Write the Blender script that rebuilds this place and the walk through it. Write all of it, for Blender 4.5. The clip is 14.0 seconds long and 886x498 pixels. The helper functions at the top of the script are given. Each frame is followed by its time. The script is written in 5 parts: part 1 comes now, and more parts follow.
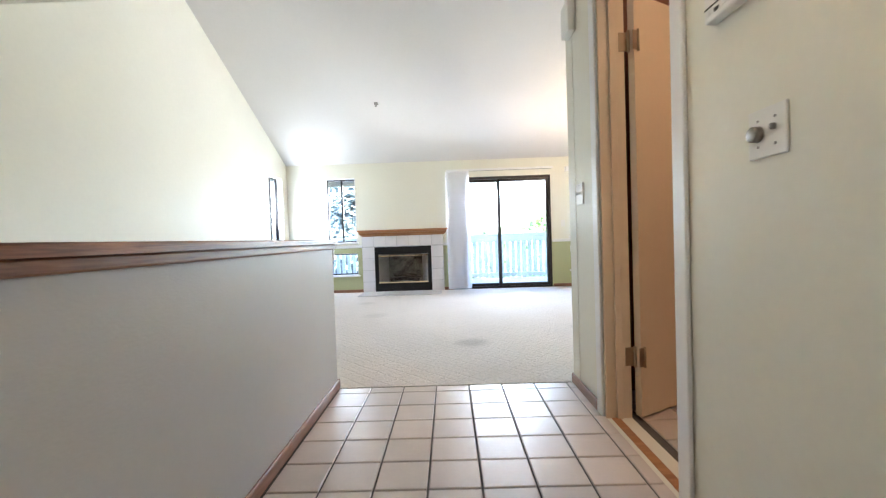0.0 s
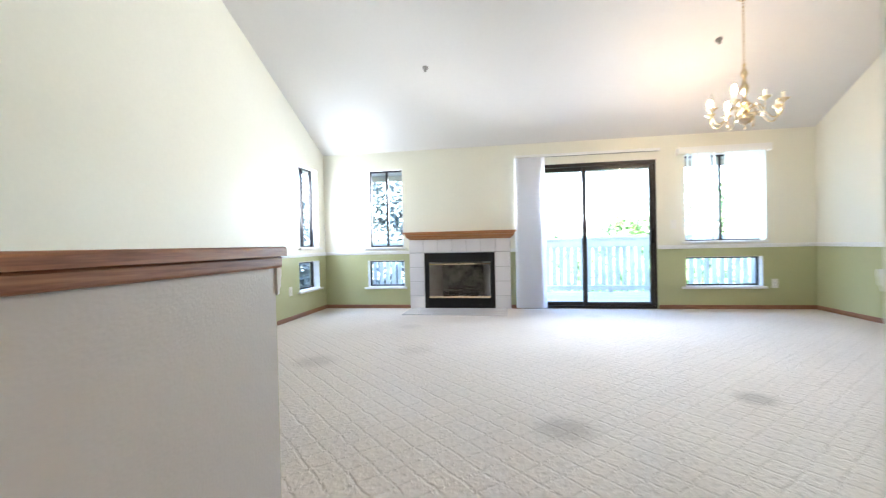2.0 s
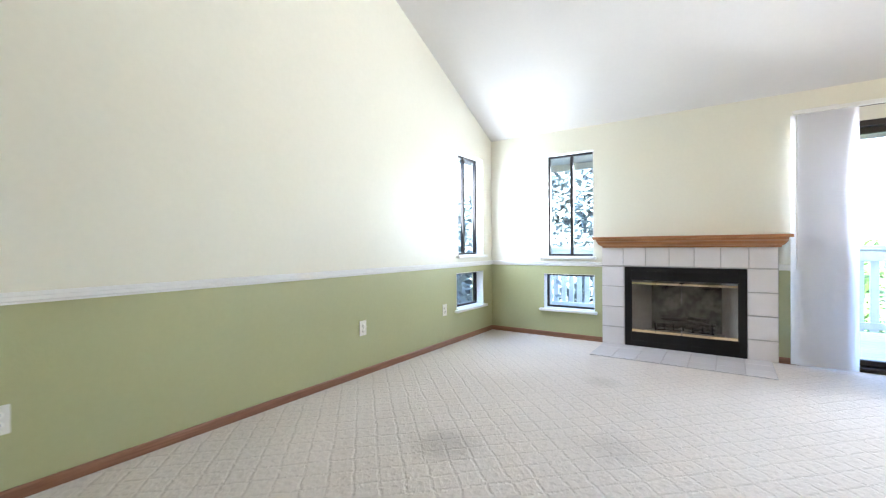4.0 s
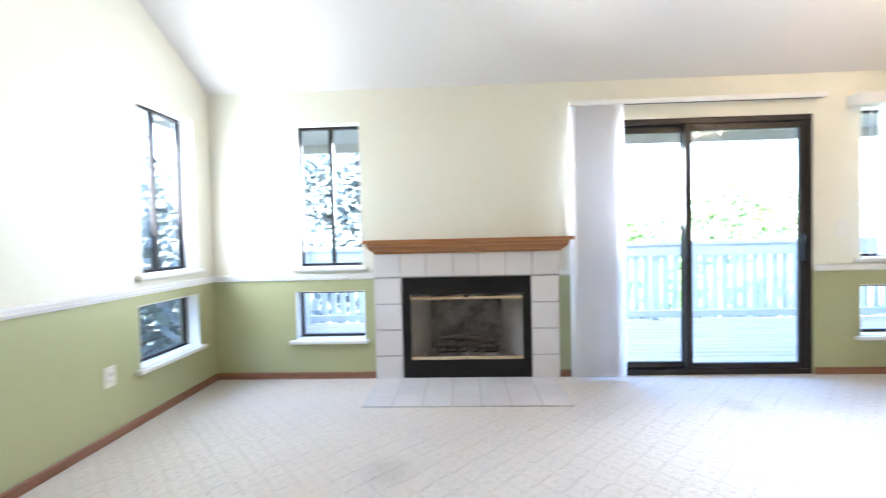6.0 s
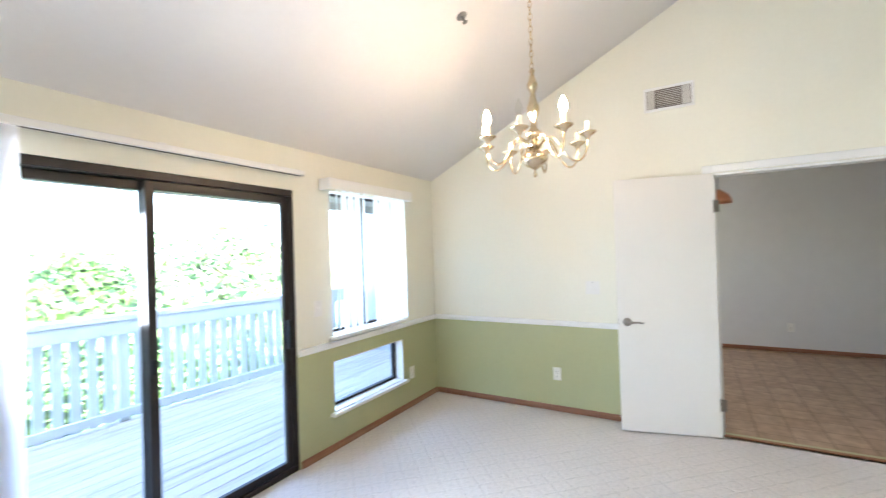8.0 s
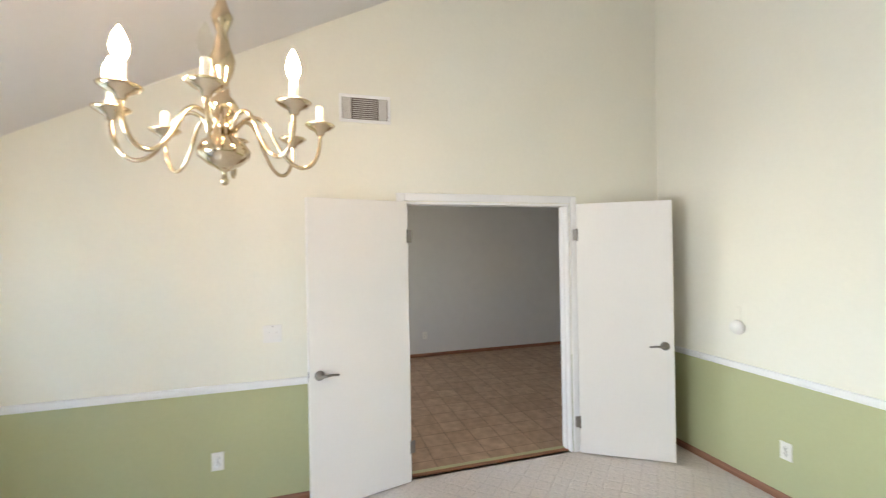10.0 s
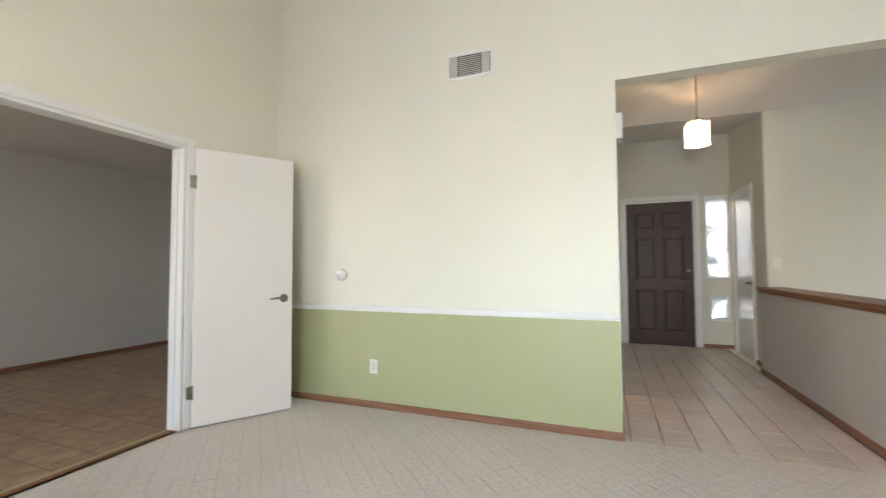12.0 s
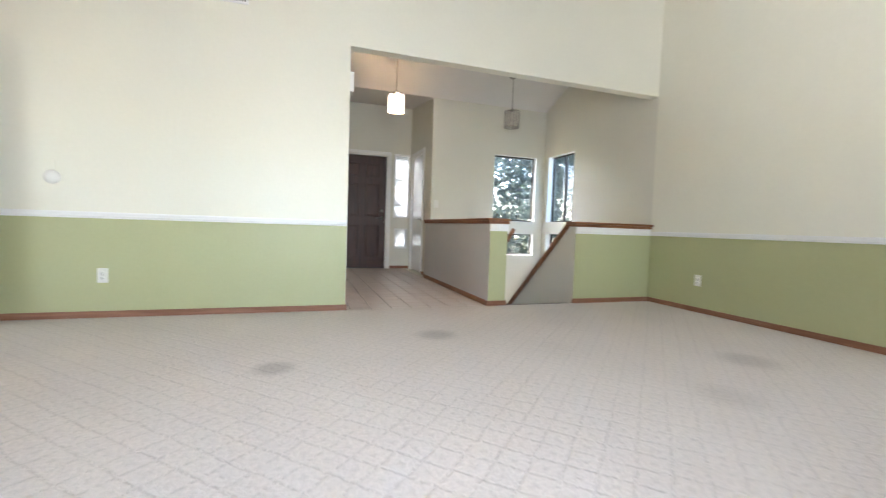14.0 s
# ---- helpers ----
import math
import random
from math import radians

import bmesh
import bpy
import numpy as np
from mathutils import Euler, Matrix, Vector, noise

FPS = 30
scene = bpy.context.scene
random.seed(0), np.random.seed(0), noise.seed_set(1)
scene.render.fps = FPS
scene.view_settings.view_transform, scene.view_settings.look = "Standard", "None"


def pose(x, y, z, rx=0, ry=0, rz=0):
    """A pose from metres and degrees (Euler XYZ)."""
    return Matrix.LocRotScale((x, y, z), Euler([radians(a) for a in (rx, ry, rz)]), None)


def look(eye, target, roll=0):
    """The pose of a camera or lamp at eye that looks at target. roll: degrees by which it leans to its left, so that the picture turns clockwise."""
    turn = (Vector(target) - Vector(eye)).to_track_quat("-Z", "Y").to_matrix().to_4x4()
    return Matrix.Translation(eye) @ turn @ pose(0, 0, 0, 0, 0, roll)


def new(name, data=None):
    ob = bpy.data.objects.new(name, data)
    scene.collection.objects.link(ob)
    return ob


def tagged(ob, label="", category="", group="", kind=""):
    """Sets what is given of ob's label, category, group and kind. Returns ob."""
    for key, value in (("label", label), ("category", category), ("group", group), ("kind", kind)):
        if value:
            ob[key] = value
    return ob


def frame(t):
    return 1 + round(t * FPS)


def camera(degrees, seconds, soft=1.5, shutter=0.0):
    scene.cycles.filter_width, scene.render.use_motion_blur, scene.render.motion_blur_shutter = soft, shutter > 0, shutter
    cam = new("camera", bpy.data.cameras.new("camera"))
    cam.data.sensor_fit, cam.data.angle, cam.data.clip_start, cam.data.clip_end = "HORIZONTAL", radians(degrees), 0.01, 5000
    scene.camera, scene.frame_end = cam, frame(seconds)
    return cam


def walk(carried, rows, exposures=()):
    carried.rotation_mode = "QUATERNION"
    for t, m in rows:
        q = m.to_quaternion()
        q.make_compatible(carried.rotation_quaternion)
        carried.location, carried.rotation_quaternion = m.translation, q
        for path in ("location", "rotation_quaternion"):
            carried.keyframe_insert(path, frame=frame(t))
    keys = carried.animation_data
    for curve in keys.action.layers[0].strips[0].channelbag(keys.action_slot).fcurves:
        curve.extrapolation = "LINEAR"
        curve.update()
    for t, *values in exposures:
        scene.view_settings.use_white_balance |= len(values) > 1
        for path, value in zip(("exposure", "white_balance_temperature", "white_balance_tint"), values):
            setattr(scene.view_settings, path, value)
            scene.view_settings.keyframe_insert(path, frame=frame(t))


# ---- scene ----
cam = camera(93.0, 14.0, soft=1.2, shutter=0.4)
PATH = [
    (0, (-0.741, -2.561, 0.897), (-0.77, -0.562, 0.849), -1.9),
    (0.5, (-0.737, -2.242, 0.89), (-0.73, -0.243, 0.839), -1.0),
    (1, (-0.747, -1.869, 0.892), (-0.759, 0.13, 0.836), -0.3),
    (1.5, (-0.798, -1.464, 0.905), (-0.935, 0.531, 0.868), -0.3),
    (2, (-0.807, -1.068, 0.91), (-1.134, 0.905, 0.888), -1.3),
    (2.5, (-0.827, -0.669, 0.922), (-1.477, 1.223, 0.919), -1.3),
    (3, (-0.922, -0.316, 0.941), (-1.945, 1.403, 0.952), -0.3),
    (3.2, (-0.938, -0.194, 0.954), (-2.087, 1.443, 0.958), -0.2),
    (5.3, (-1.619, 1.113, 1.055), (-2.341, 2.977, 0.986), -1.3),
    (5.5, (-1.609, 1.242, 1.058), (-2.178, 3.158, 0.989), -1.3),
    (6, (-1.59, 1.555, 1.092), (-1.673, 3.553, 1.041), -1.3),
    (6.5, (-1.525, 1.857, 1.204), (-1.052, 3.801, 1.178), -1.5),
    (7, (-1.341, 2.102, 1.304), (-0.393, 3.863, 1.296), -2.6),
    (7.5, (-1.17, 2.281, 1.394), (0.236, 3.704, 1.409), -2.7),
    (8, (-0.954, 2.428, 1.488), (0.769, 3.444, 1.506), -1.8),
    (8.2, (-0.867, 2.474, 1.534), (0.939, 3.332, 1.544), -1.4),
    (10.3, (-0.043, 2.899, 1.682), (1.793, 2.105, 1.686), -2.0),
    (10.5, (-0.018, 2.876, 1.637), (1.747, 1.935, 1.64), -2.8),
    (11, (0.024, 2.832, 1.485), (1.519, 1.503, 1.472), -3.4),
    (11.5, (0.081, 2.917, 1.321), (1.175, 1.243, 1.334), -1.5),
    (12, (0.075, 3.051, 1.156), (0.799, 1.188, 1.237), -0.3),
    (12.5, (0.079, 3.253, 1.007), (0.49, 1.298, 1.109), 0.2),
    (13, (0.147, 3.486, 0.909), (0.231, 1.488, 0.959), 0.8),
    (13.5, (0.236, 3.757, 0.82), (-0.036, 1.776, 0.771), 1.2),
    (14, (0.394, 3.979, 0.802), (-0.244, 2.086, 0.699), 1.9),
]
walk(cam, [(t, look(eye, target, roll)) for t, eye, target, roll in PATH],
     exposures=[(0.0, 5.15, 5800, 9), (3.2, 5.08, 5800, 9), (5.3, 5.1, 5800, 10), (6.8, 5.2, 5800, 10), (8.2, 4.98, 5850, 10), (10.3, 4.85, 6200, 11), (11.5, 4.75, 6300, 11), (12.5, 4.6, 6250, 11), (14.0, 4.75, 6050, 11)])

# ---- world and sun ----
world = bpy.data.worlds.new("sky")
scene.world = world
world.use_nodes = True
wn = world.node_tree.nodes
sky = wn.new("ShaderNodeTexSky")
sky.sky_type = "NISHITA"
sky.sun_disc = False
sky.sun_elevation = radians(45)
sky.sun_rotation = radians(163)
wn["Background"].inputs["Strength"].default_value = 0.098
world.node_tree.links.new(sky.outputs[0], wn["Background"].inputs["Color"])

sun = new("sun", bpy.data.lights.new("sun", "SUN"))
sun.data.energy = 3.0
sun.data.angle = radians(0.5)
sun.data.color = (1.0, 0.95, 0.87)
# the sun stands behind the house, over the entry side
sun.matrix_world = look((3, -10, 10.5), (0, 0, 0))


def sky_lamp(name, x, y, z, wide, high, rz, watts, dip=0, spread=180, color=(0.93, 0.97, 1.0)):
    """An area lamp set in an opening; most stand in for daylight that falls in."""
    lamp = new(name, bpy.data.lights.new(name, "AREA"))
    lamp.data.shape, lamp.data.size, lamp.data.size_y, lamp.data.energy, lamp.data.color = "RECTANGLE", wide, high, watts, color
    lamp.data.spread = radians(spread)
    lamp.matrix_world = pose(x, y, z, 90 - dip, 0, rz)
    return lamp


sky_lamp("daylight_slider", 0.16, 4.968, 1.45, 1.08, 0.6, 180, 1.95, 3, 125)
# added fill lamp, tilted up to brighten the high side wall and ceiling
sky_lamp("upper_wall_fill", 0.16, 4.968, 1.2, 1.08, 0.9, 125, 0.65, -25, 52, (1.0, 0.98, 0.93))
sky_lamp("daylight_blind", 1.868, 4.965, 1.44, 0.88, 1.06, 180, 0.27)
sky_lamp("daylight_window", -2.62, 4.965, 1.45, 0.47, 0.9, 152, 0.7, -7, 135)
sky_lamp("daylight_corner", -3.705, 4.345, 1.45, 0.49, 0.9, -90, 0.9, -10, 175)
# added lamp in an assumed, unseen opening; brightens the next room
sky_lamp("next_room_fill", 4.8, 4.965, 1.5, 1.7, 1.1, 180, 1.5, 0, 180, (1.0, 0.90, 0.78))

# ---- materials ----


def material(name, color, rough=0.6, metal=0.0, vary=0.0, scale=6.0, fine=60.0, bump=0.0, bump_scale=60.0,
             dist=0.004, spec=0.5, per_object=0.0, detail=4.0, coat=0.0, local=False):
    """A principled surface whose colour varies at two scales and whose relief comes from noise."""
    m = bpy.data.materials.new(name)
    m.use_nodes = True
    n, l = m.node_tree.nodes, m.node_tree.links
    p = n["Principled BSDF"]
    p.inputs["Base Color"].default_value = (*color, 1)
    p.inputs["Roughness"].default_value = rough
    p.inputs["Metallic"].default_value = metal
    p.inputs["Specular IOR Level"].default_value = spec
    p.inputs["Coat Weight"].default_value = coat
    where = n.new("ShaderNodeTexCoord").outputs["Object"] if local else n.new("ShaderNodeNewGeometry").outputs["Position"]
    if vary or per_object:
        big, small = n.new("ShaderNodeTexNoise"), n.new("ShaderNodeTexNoise")
        big.inputs["Scale"].default_value, small.inputs["Scale"].default_value = scale, fine
        big.inputs["Detail"].default_value = detail
        l.new(where, big.inputs["Vector"])
        l.new(where, small.inputs["Vector"])
        add = n.new("ShaderNodeMath")
        add.operation = "MULTIPLY_ADD"
        l.new(small.outputs["Fac"], add.inputs[0])
        add.inputs[1].default_value = 0.5
        l.new(big.outputs["Fac"], add.inputs[2])
        last = add.outputs[0]
        span = n.new("ShaderNodeMapRange")
        span.inputs["From Min"].default_value, span.inputs["From Max"].default_value = 0.45, 1.05
        span.inputs["To Min"].default_value, span.inputs["To Max"].default_value = 1 - vary, 1 + vary
        l.new(last, span.inputs["Value"])
        last = span.outputs[0]
        if per_object:
            info = n.new("ShaderNodeObjectInfo")
            own = n.new("ShaderNodeMapRange")
            own.inputs["To Min"].default_value, own.inputs["To Max"].default_value = 1 - per_object, 1 + per_object
            l.new(info.outputs["Random"], own.inputs["Value"])
            times = n.new("ShaderNodeMath")
            times.operation = "MULTIPLY"
            l.new(last, times.inputs[0])
            l.new(own.outputs[0], times.inputs[1])
            last = times.outputs[0]
        scaled = n.new("ShaderNodeVectorMath")
        scaled.operation = "SCALE"
        scaled.inputs[0].default_value = color
        l.new(last, scaled.inputs["Scale"])
        l.new(scaled.outputs[0], p.inputs["Base Color"])
    if bump:
        tex, b = n.new("ShaderNodeTexNoise"), n.new("ShaderNodeBump")
        tex.inputs["Scale"].default_value = bump_scale
        tex.inputs["Detail"].default_value = 3.0
        l.new(where, tex.inputs["Vector"])
        l.new(tex.outputs["Fac"], b.inputs["Height"])
        b.inputs["Strength"].default_value, b.inputs["Distance"].default_value = bump, dist
        l.new(b.outputs[0], p.inputs["Normal"])
    return m


def wood(name, dark, light, rough=0.4, along="X", grain=1.0, bump=0.15, per_object=0.0):
    """Wood with streaks along an axis."""
    m = bpy.data.materials.new(name)
    m.use_nodes = True
    n, l = m.node_tree.nodes, m.node_tree.links
    p = n["Principled BSDF"]
    geo, mp = n.new("ShaderNodeNewGeometry"), n.new("ShaderNodeMapping")
    s = {"X": (1.2, 22, 22), "Y": (22, 1.2, 22), "Z": (22, 22, 1.2)}[along]
    mp.inputs["Scale"].default_value = [v * grain for v in s]
    tex, fine = n.new("ShaderNodeTexNoise"), n.new("ShaderNodeTexNoise")
    tex.inputs["Scale"].default_value, fine.inputs["Scale"].default_value = 1.6, 9.0
    tex.inputs["Detail"].default_value = 6.0
    tex.inputs["Distortion"].default_value = 0.8
    ramp = n.new("ShaderNodeValToRGB")
    ramp.color_ramp.elements[0].position, ramp.color_ramp.elements[1].position = 0.3, 0.7
    ramp.color_ramp.elements[0].color, ramp.color_ramp.elements[1].color = (*dark, 1), (*light, 1)
    mix = n.new("ShaderNodeMath")
    mix.operation = "MULTIPLY_ADD"
    mix.inputs[1].default_value = 0.3
    off = n.new("ShaderNodeMath")
    off.operation = "SUBTRACT"
    off.inputs[1].default_value = 0.15
    l.new(geo.outputs["Position"], mp.inputs["Vector"])
    l.new(mp.outputs[0], tex.inputs["Vector"])
    l.new(mp.outputs[0], fine.inputs["Vector"])
    l.new(tex.outputs["Fac"], off.inputs[0])
    l.new(fine.outputs["Fac"], mix.inputs[0])
    l.new(off.outputs[0], mix.inputs[2])
    last = mix.outputs[0]
    if per_object:
        info, own = n.new("ShaderNodeObjectInfo"), n.new("ShaderNodeMath")
        own.operation = "MULTIPLY_ADD"
        own.inputs[1].default_value = per_object
        l.new(info.outputs["Random"], own.inputs[0])
        l.new(last, own.inputs[2])
        last = own.outputs[0]
    l.new(last, ramp.inputs["Fac"])
    l.new(ramp.outputs[0], p.inputs["Base Color"])
    b = n.new("ShaderNodeBump")
    b.inputs["Strength"].default_value, b.inputs["Distance"].default_value = bump, 0.002
    l.new(mix.outputs[0], b.inputs["Height"])
    l.new(b.outputs[0], p.inputs["Normal"])
    p.inputs["Roughness"].default_value = rough
    return m


def emitter(name, color, strength):
    m = bpy.data.materials.new(name)
    m.use_nodes = True
    p = m.node_tree.nodes["Principled BSDF"]
    p.inputs["Base Color"].default_value = (*color, 1)
    p.inputs["Emission Color"].default_value = (*color, 1)
    p.inputs["Emission Strength"].default_value = strength
    return m


def pane_glass(name, tint=(1, 1, 1)):
    """Thin window glass: clear, with a Fresnel gloss."""
    m = bpy.data.materials.new(name)
    m.use_nodes = True
    n, l = m.node_tree.nodes, m.node_tree.links
    clear, gloss, mix, fr = (n.new(k) for k in ("ShaderNodeBsdfTransparent", "ShaderNodeBsdfGlossy", "ShaderNodeMixShader", "ShaderNodeLayerWeight"))
    power, base = n.new("ShaderNodeMath"), n.new("ShaderNodeMath")
    power.operation, base.operation = "POWER", "MULTIPLY_ADD"
    power.inputs[1].default_value = 5.0
    base.inputs[1].default_value, base.inputs[2].default_value = 0.45, 0.025
    clear.inputs["Color"].default_value = (*tint, 1)
    gloss.inputs["Roughness"].default_value = 0.02
    l.new(fr.outputs["Facing"], power.inputs[0])
    l.new(power.outputs[0], base.inputs[0])
    l.new(base.outputs[0], mix.inputs[0])
    l.new(clear.outputs[0], mix.inputs[1])
    l.new(gloss.outputs[0], mix.inputs[2])
    l.new(mix.outputs[0], n["Material Output"].inputs["Surface"])
    return m


def sheer(name, color, through_share):
    """A thin white sheet that lets light through."""
    m = bpy.data.materials.new(name)
    m.use_nodes = True
    n, l = m.node_tree.nodes, m.node_tree.links
    a, b, mix = n.new("ShaderNodeBsdfDiffuse"), n.new("ShaderNodeBsdfTranslucent"), n.new("ShaderNodeMixShader")
    tex, geo = n.new("ShaderNodeTexNoise"), n.new("ShaderNodeNewGeometry")
    tex.inputs["Scale"].default_value = 180.0
    bump = n.new("ShaderNodeBump")
    bump.inputs["Strength"].default_value, bump.inputs["Distance"].default_value = 0.2, 0.001
    l.new(geo.outputs["Position"], tex.inputs["Vector"])
    l.new(tex.outputs["Fac"], bump.inputs["Height"])
    l.new(bump.outputs[0], a.inputs["Normal"])
    a.inputs["Color"].default_value = b.inputs["Color"].default_value = (*color, 1)
    mix.inputs[0].default_value = through_share
    l.new(a.outputs[0], mix.inputs[1])
    l.new(b.outputs[0], mix.inputs[2])
    l.new(mix.outputs[0], n["Material Output"].inputs["Surface"])
    return m


def carpet_material():
    """Cut pile with a raised diamond lattice, dotted between, and a few soft stains; shade in the grooves is part of
    the colour.
    """
    m = material("carpet", (0.52, 0.485, 0.455), rough=0.95, spec=0.1)
    n, l = m.node_tree.nodes, m.node_tree.links
    p = n["Principled BSDF"]
    geo, mp = n.new("ShaderNodeNewGeometry"), n.new("ShaderNodeMapping")
    mp.inputs["Rotation"].default_value = (0, 0, radians(45))
    warp = n.new("ShaderNodeTexNoise")
    warp.inputs["Scale"].default_value = 9.0
    shift = n.new("ShaderNodeVectorMath")
    shift.operation = "MULTIPLY_ADD"
    shift.inputs[1].default_value = (0.03, 0.03, 0)
    l.new(geo.outputs["Position"], warp.inputs["Vector"])
    l.new(warp.outputs["Color"], shift.inputs[0])
    l.new(geo.outputs["Position"], shift.inputs[2])
    l.new(shift.outputs[0], mp.inputs["Vector"])
    sep = n.new("ShaderNodeSeparateXYZ")
    l.new(mp.outputs[0], sep.inputs[0])

    def math_node(op, a, b=None, c=None):
        k = n.new("ShaderNodeMath")
        k.operation = op
        for i, v in enumerate((a, b, c)):
            if v is None:
                continue
            if isinstance(v, (int, float)):
                k.inputs[i].default_value = v
            else:
                l.new(v, k.inputs[i])
        return k.outputs[0]

    lines = []
    for axis in (0, 1):
        wave = math_node("PINGPONG", sep.outputs[axis], 0.055)
        lines.append(wave)
    least = math_node("MINIMUM", lines[0], lines[1])
    groove = math_node("SMOOTH_MIN", math_node("MULTIPLY", least, 105.0), 1.0, 0.4)
    dots = n.new("ShaderNodeTexNoise")
    dots.inputs["Scale"].default_value = 55.0
    dots.inputs["Detail"].default_value = 2.0
    l.new(geo.outputs["Position"], dots.inputs["Vector"])
    pile = n.new("ShaderNodeTexNoise")
    pile.inputs["Scale"].default_value = 320.0
    l.new(geo.outputs["Position"], pile.inputs["Vector"])
    dash = math_node("SMOOTH_MAX", groove, math_node("MULTIPLY_ADD", dots.outputs["Fac"], 3.2, -1.25), 0.3)
    dimple = n.new("ShaderNodeMapRange")
    dimple.interpolation_type = "SMOOTHSTEP"
    dimple.inputs["From Min"].default_value, dimple.inputs["From Max"].default_value = 0.036, 0.05
    l.new(least, dimple.inputs["Value"])
    h = math_node("MULTIPLY_ADD", dots.outputs["Fac"], 1.6, math_node("MULTIPLY", dash, 1.3))
    h = math_node("MULTIPLY_ADD", dimple.outputs[0], -0.6, h)
    h = math_node("MULTIPLY_ADD", pile.outputs["Fac"], 0.5, h)
    b = n.new("ShaderNodeBump")
    b.inputs["Strength"].default_value, b.inputs["Distance"].default_value = 0.5, 0.005
    l.new(h, b.inputs["Height"])
    l.new(b.outputs[0], p.inputs["Normal"])
    soil = n.new("ShaderNodeTexNoise")
    soil.inputs["Scale"].default_value = 1.4
    soil.inputs["Detail"].default_value = 5.0
    l.new(geo.outputs["Position"], soil.inputs["Vector"])
    shade = math_node("MULTIPLY_ADD", soil.outputs["Fac"], 0.16, 0.86)
    # shade of the lattice grooves, darkened into the colour
    shade = math_node("MULTIPLY", shade, math_node("MULTIPLY_ADD", dash, 0.09, 0.915))
    shade = math_node("MULTIPLY", shade, math_node("MULTIPLY_ADD", pile.outputs["Fac"], 0.3, 0.85))
    shade = math_node("MULTIPLY", shade, math_node("MULTIPLY_ADD", dots.outputs["Fac"], 0.3, 0.85))
    # likewise a little shade painted into each dimple
    shade = math_node("MULTIPLY", shade, math_node("MULTIPLY_ADD", dimple.outputs[0], -0.05, 1.01))
    # spills on the pile
    for x, y, r, dark in ((-0.565, 1.03, 0.2, 0.26), (0.535, 1.55, 0.16, 0.28), (-2.38, 2.06, 0.24, 0.18), (0.137, 4.24, 0.16, 0.13), (-1.65, 2.48, 0.22, 0.1), (-1.95, 3.5, 0.17, 0.12)):
        d = n.new("ShaderNodeVectorMath")
        d.operation = "DISTANCE"
        l.new(shift.outputs[0], d.inputs[0])
        d.inputs[1].default_value = (x + 0.01, y + 0.01, 0)
        edge = n.new("ShaderNodeMapRange")
        edge.interpolation_type = "SMOOTHSTEP"
        edge.inputs["From Min"].default_value, edge.inputs["From Max"].default_value = r * 0.25, r
        edge.inputs["To Min"].default_value, edge.inputs["To Max"].default_value = 1 - dark, 1.0
        l.new(d.outputs["Value"], edge.inputs["Value"])
        shade = math_node("MULTIPLY", shade, edge.outputs[0])
    col = n.new("ShaderNodeVectorMath")
    col.operation = "SCALE"
    col.inputs[0].default_value = (0.71, 0.65, 0.60)
    l.new(shade, col.inputs["Scale"])
    l.new(col.outputs[0], p.inputs["Base Color"])
    return m


def vinyl_material():
    """Printed sheet floor: square slate-like fields in browns, laid on the diagonal."""
    m = material("vinyl", (0.2, 0.13, 0.08), rough=0.45)
    n, l = m.node_tree.nodes, m.node_tree.links
    p = n["Principled BSDF"]
    geo, mp, br = n.new("ShaderNodeNewGeometry"), n.new("ShaderNodeMapping"), n.new("ShaderNodeTexBrick")
    br.offset = 0.0
    br.inputs["Scale"].default_value = 1.0
    br.inputs["Brick Width"].default_value = br.inputs["Row Height"].default_value = 0.225
    br.inputs["Mortar Size"].default_value = 0.008
    br.inputs["Mortar Smooth"].default_value = 0.6
    br.inputs["Color1"].default_value, br.inputs["Color2"].default_value = (0.40, 0.275, 0.18, 1), (0.34, 0.225, 0.145, 1)
    br.inputs["Mortar"].default_value = (0.23, 0.15, 0.10, 1)
    tex, mix = n.new("ShaderNodeTexNoise"), n.new("ShaderNodeMix")
    tex.inputs["Scale"].default_value, tex.inputs["Detail"].default_value = 11.0, 6.0
    mix.data_type, mix.blend_type = "RGBA", "OVERLAY"
    mix.inputs["Factor"].default_value = 0.55
    l.new(geo.outputs["Position"], mp.inputs["Vector"])
    l.new(mp.outputs[0], br.inputs["Vector"])
    l.new(geo.outputs["Position"], tex.inputs["Vector"])
    l.new(br.outputs["Color"], mix.inputs[6])
    l.new(tex.outputs["Fac"], mix.inputs[7])
    l.new(mix.outputs[2], p.inputs["Base Color"])
    return m


CREAM = material("cream_wall_paint", (0.80, 0.775, 0.665), rough=0.46, spec=0.4, vary=0.03, scale=1.2, fine=35, bump=0.12, bump_scale=75, dist=0.003)
OFFWHITE = material("off_white_wall_paint", (0.70, 0.675, 0.59), rough=0.6, vary=0.03, scale=1.5, fine=40, bump=0.45, bump_scale=60, dist=0.004)
# off-white wall paint greyed down, the half wall's shade put into its colour
HALFWALL = material("shaded_half_wall_paint", (0.53, 0.512, 0.485), rough=0.5, vary=0.03, scale=1.5, fine=40, bump=0.24, bump_scale=130, dist=0.003)
GREEN = material("olive_wall_paint", (0.44, 0.445, 0.245), rough=0.45, vary=0.04, scale=1.3, fine=40, bump=0.25, bump_scale=75, dist=0.003)
CEILING = material("ceiling_paint", (0.70, 0.675, 0.65), rough=0.85, vary=0.025, scale=1.0, fine=30, bump=0.3, bump_scale=90, dist=0.003)
ROOM2 = material("grey_white_wall_paint", (0.66, 0.65, 0.64), rough=0.7, vary=0.03, bump=0.25, bump_scale=70)
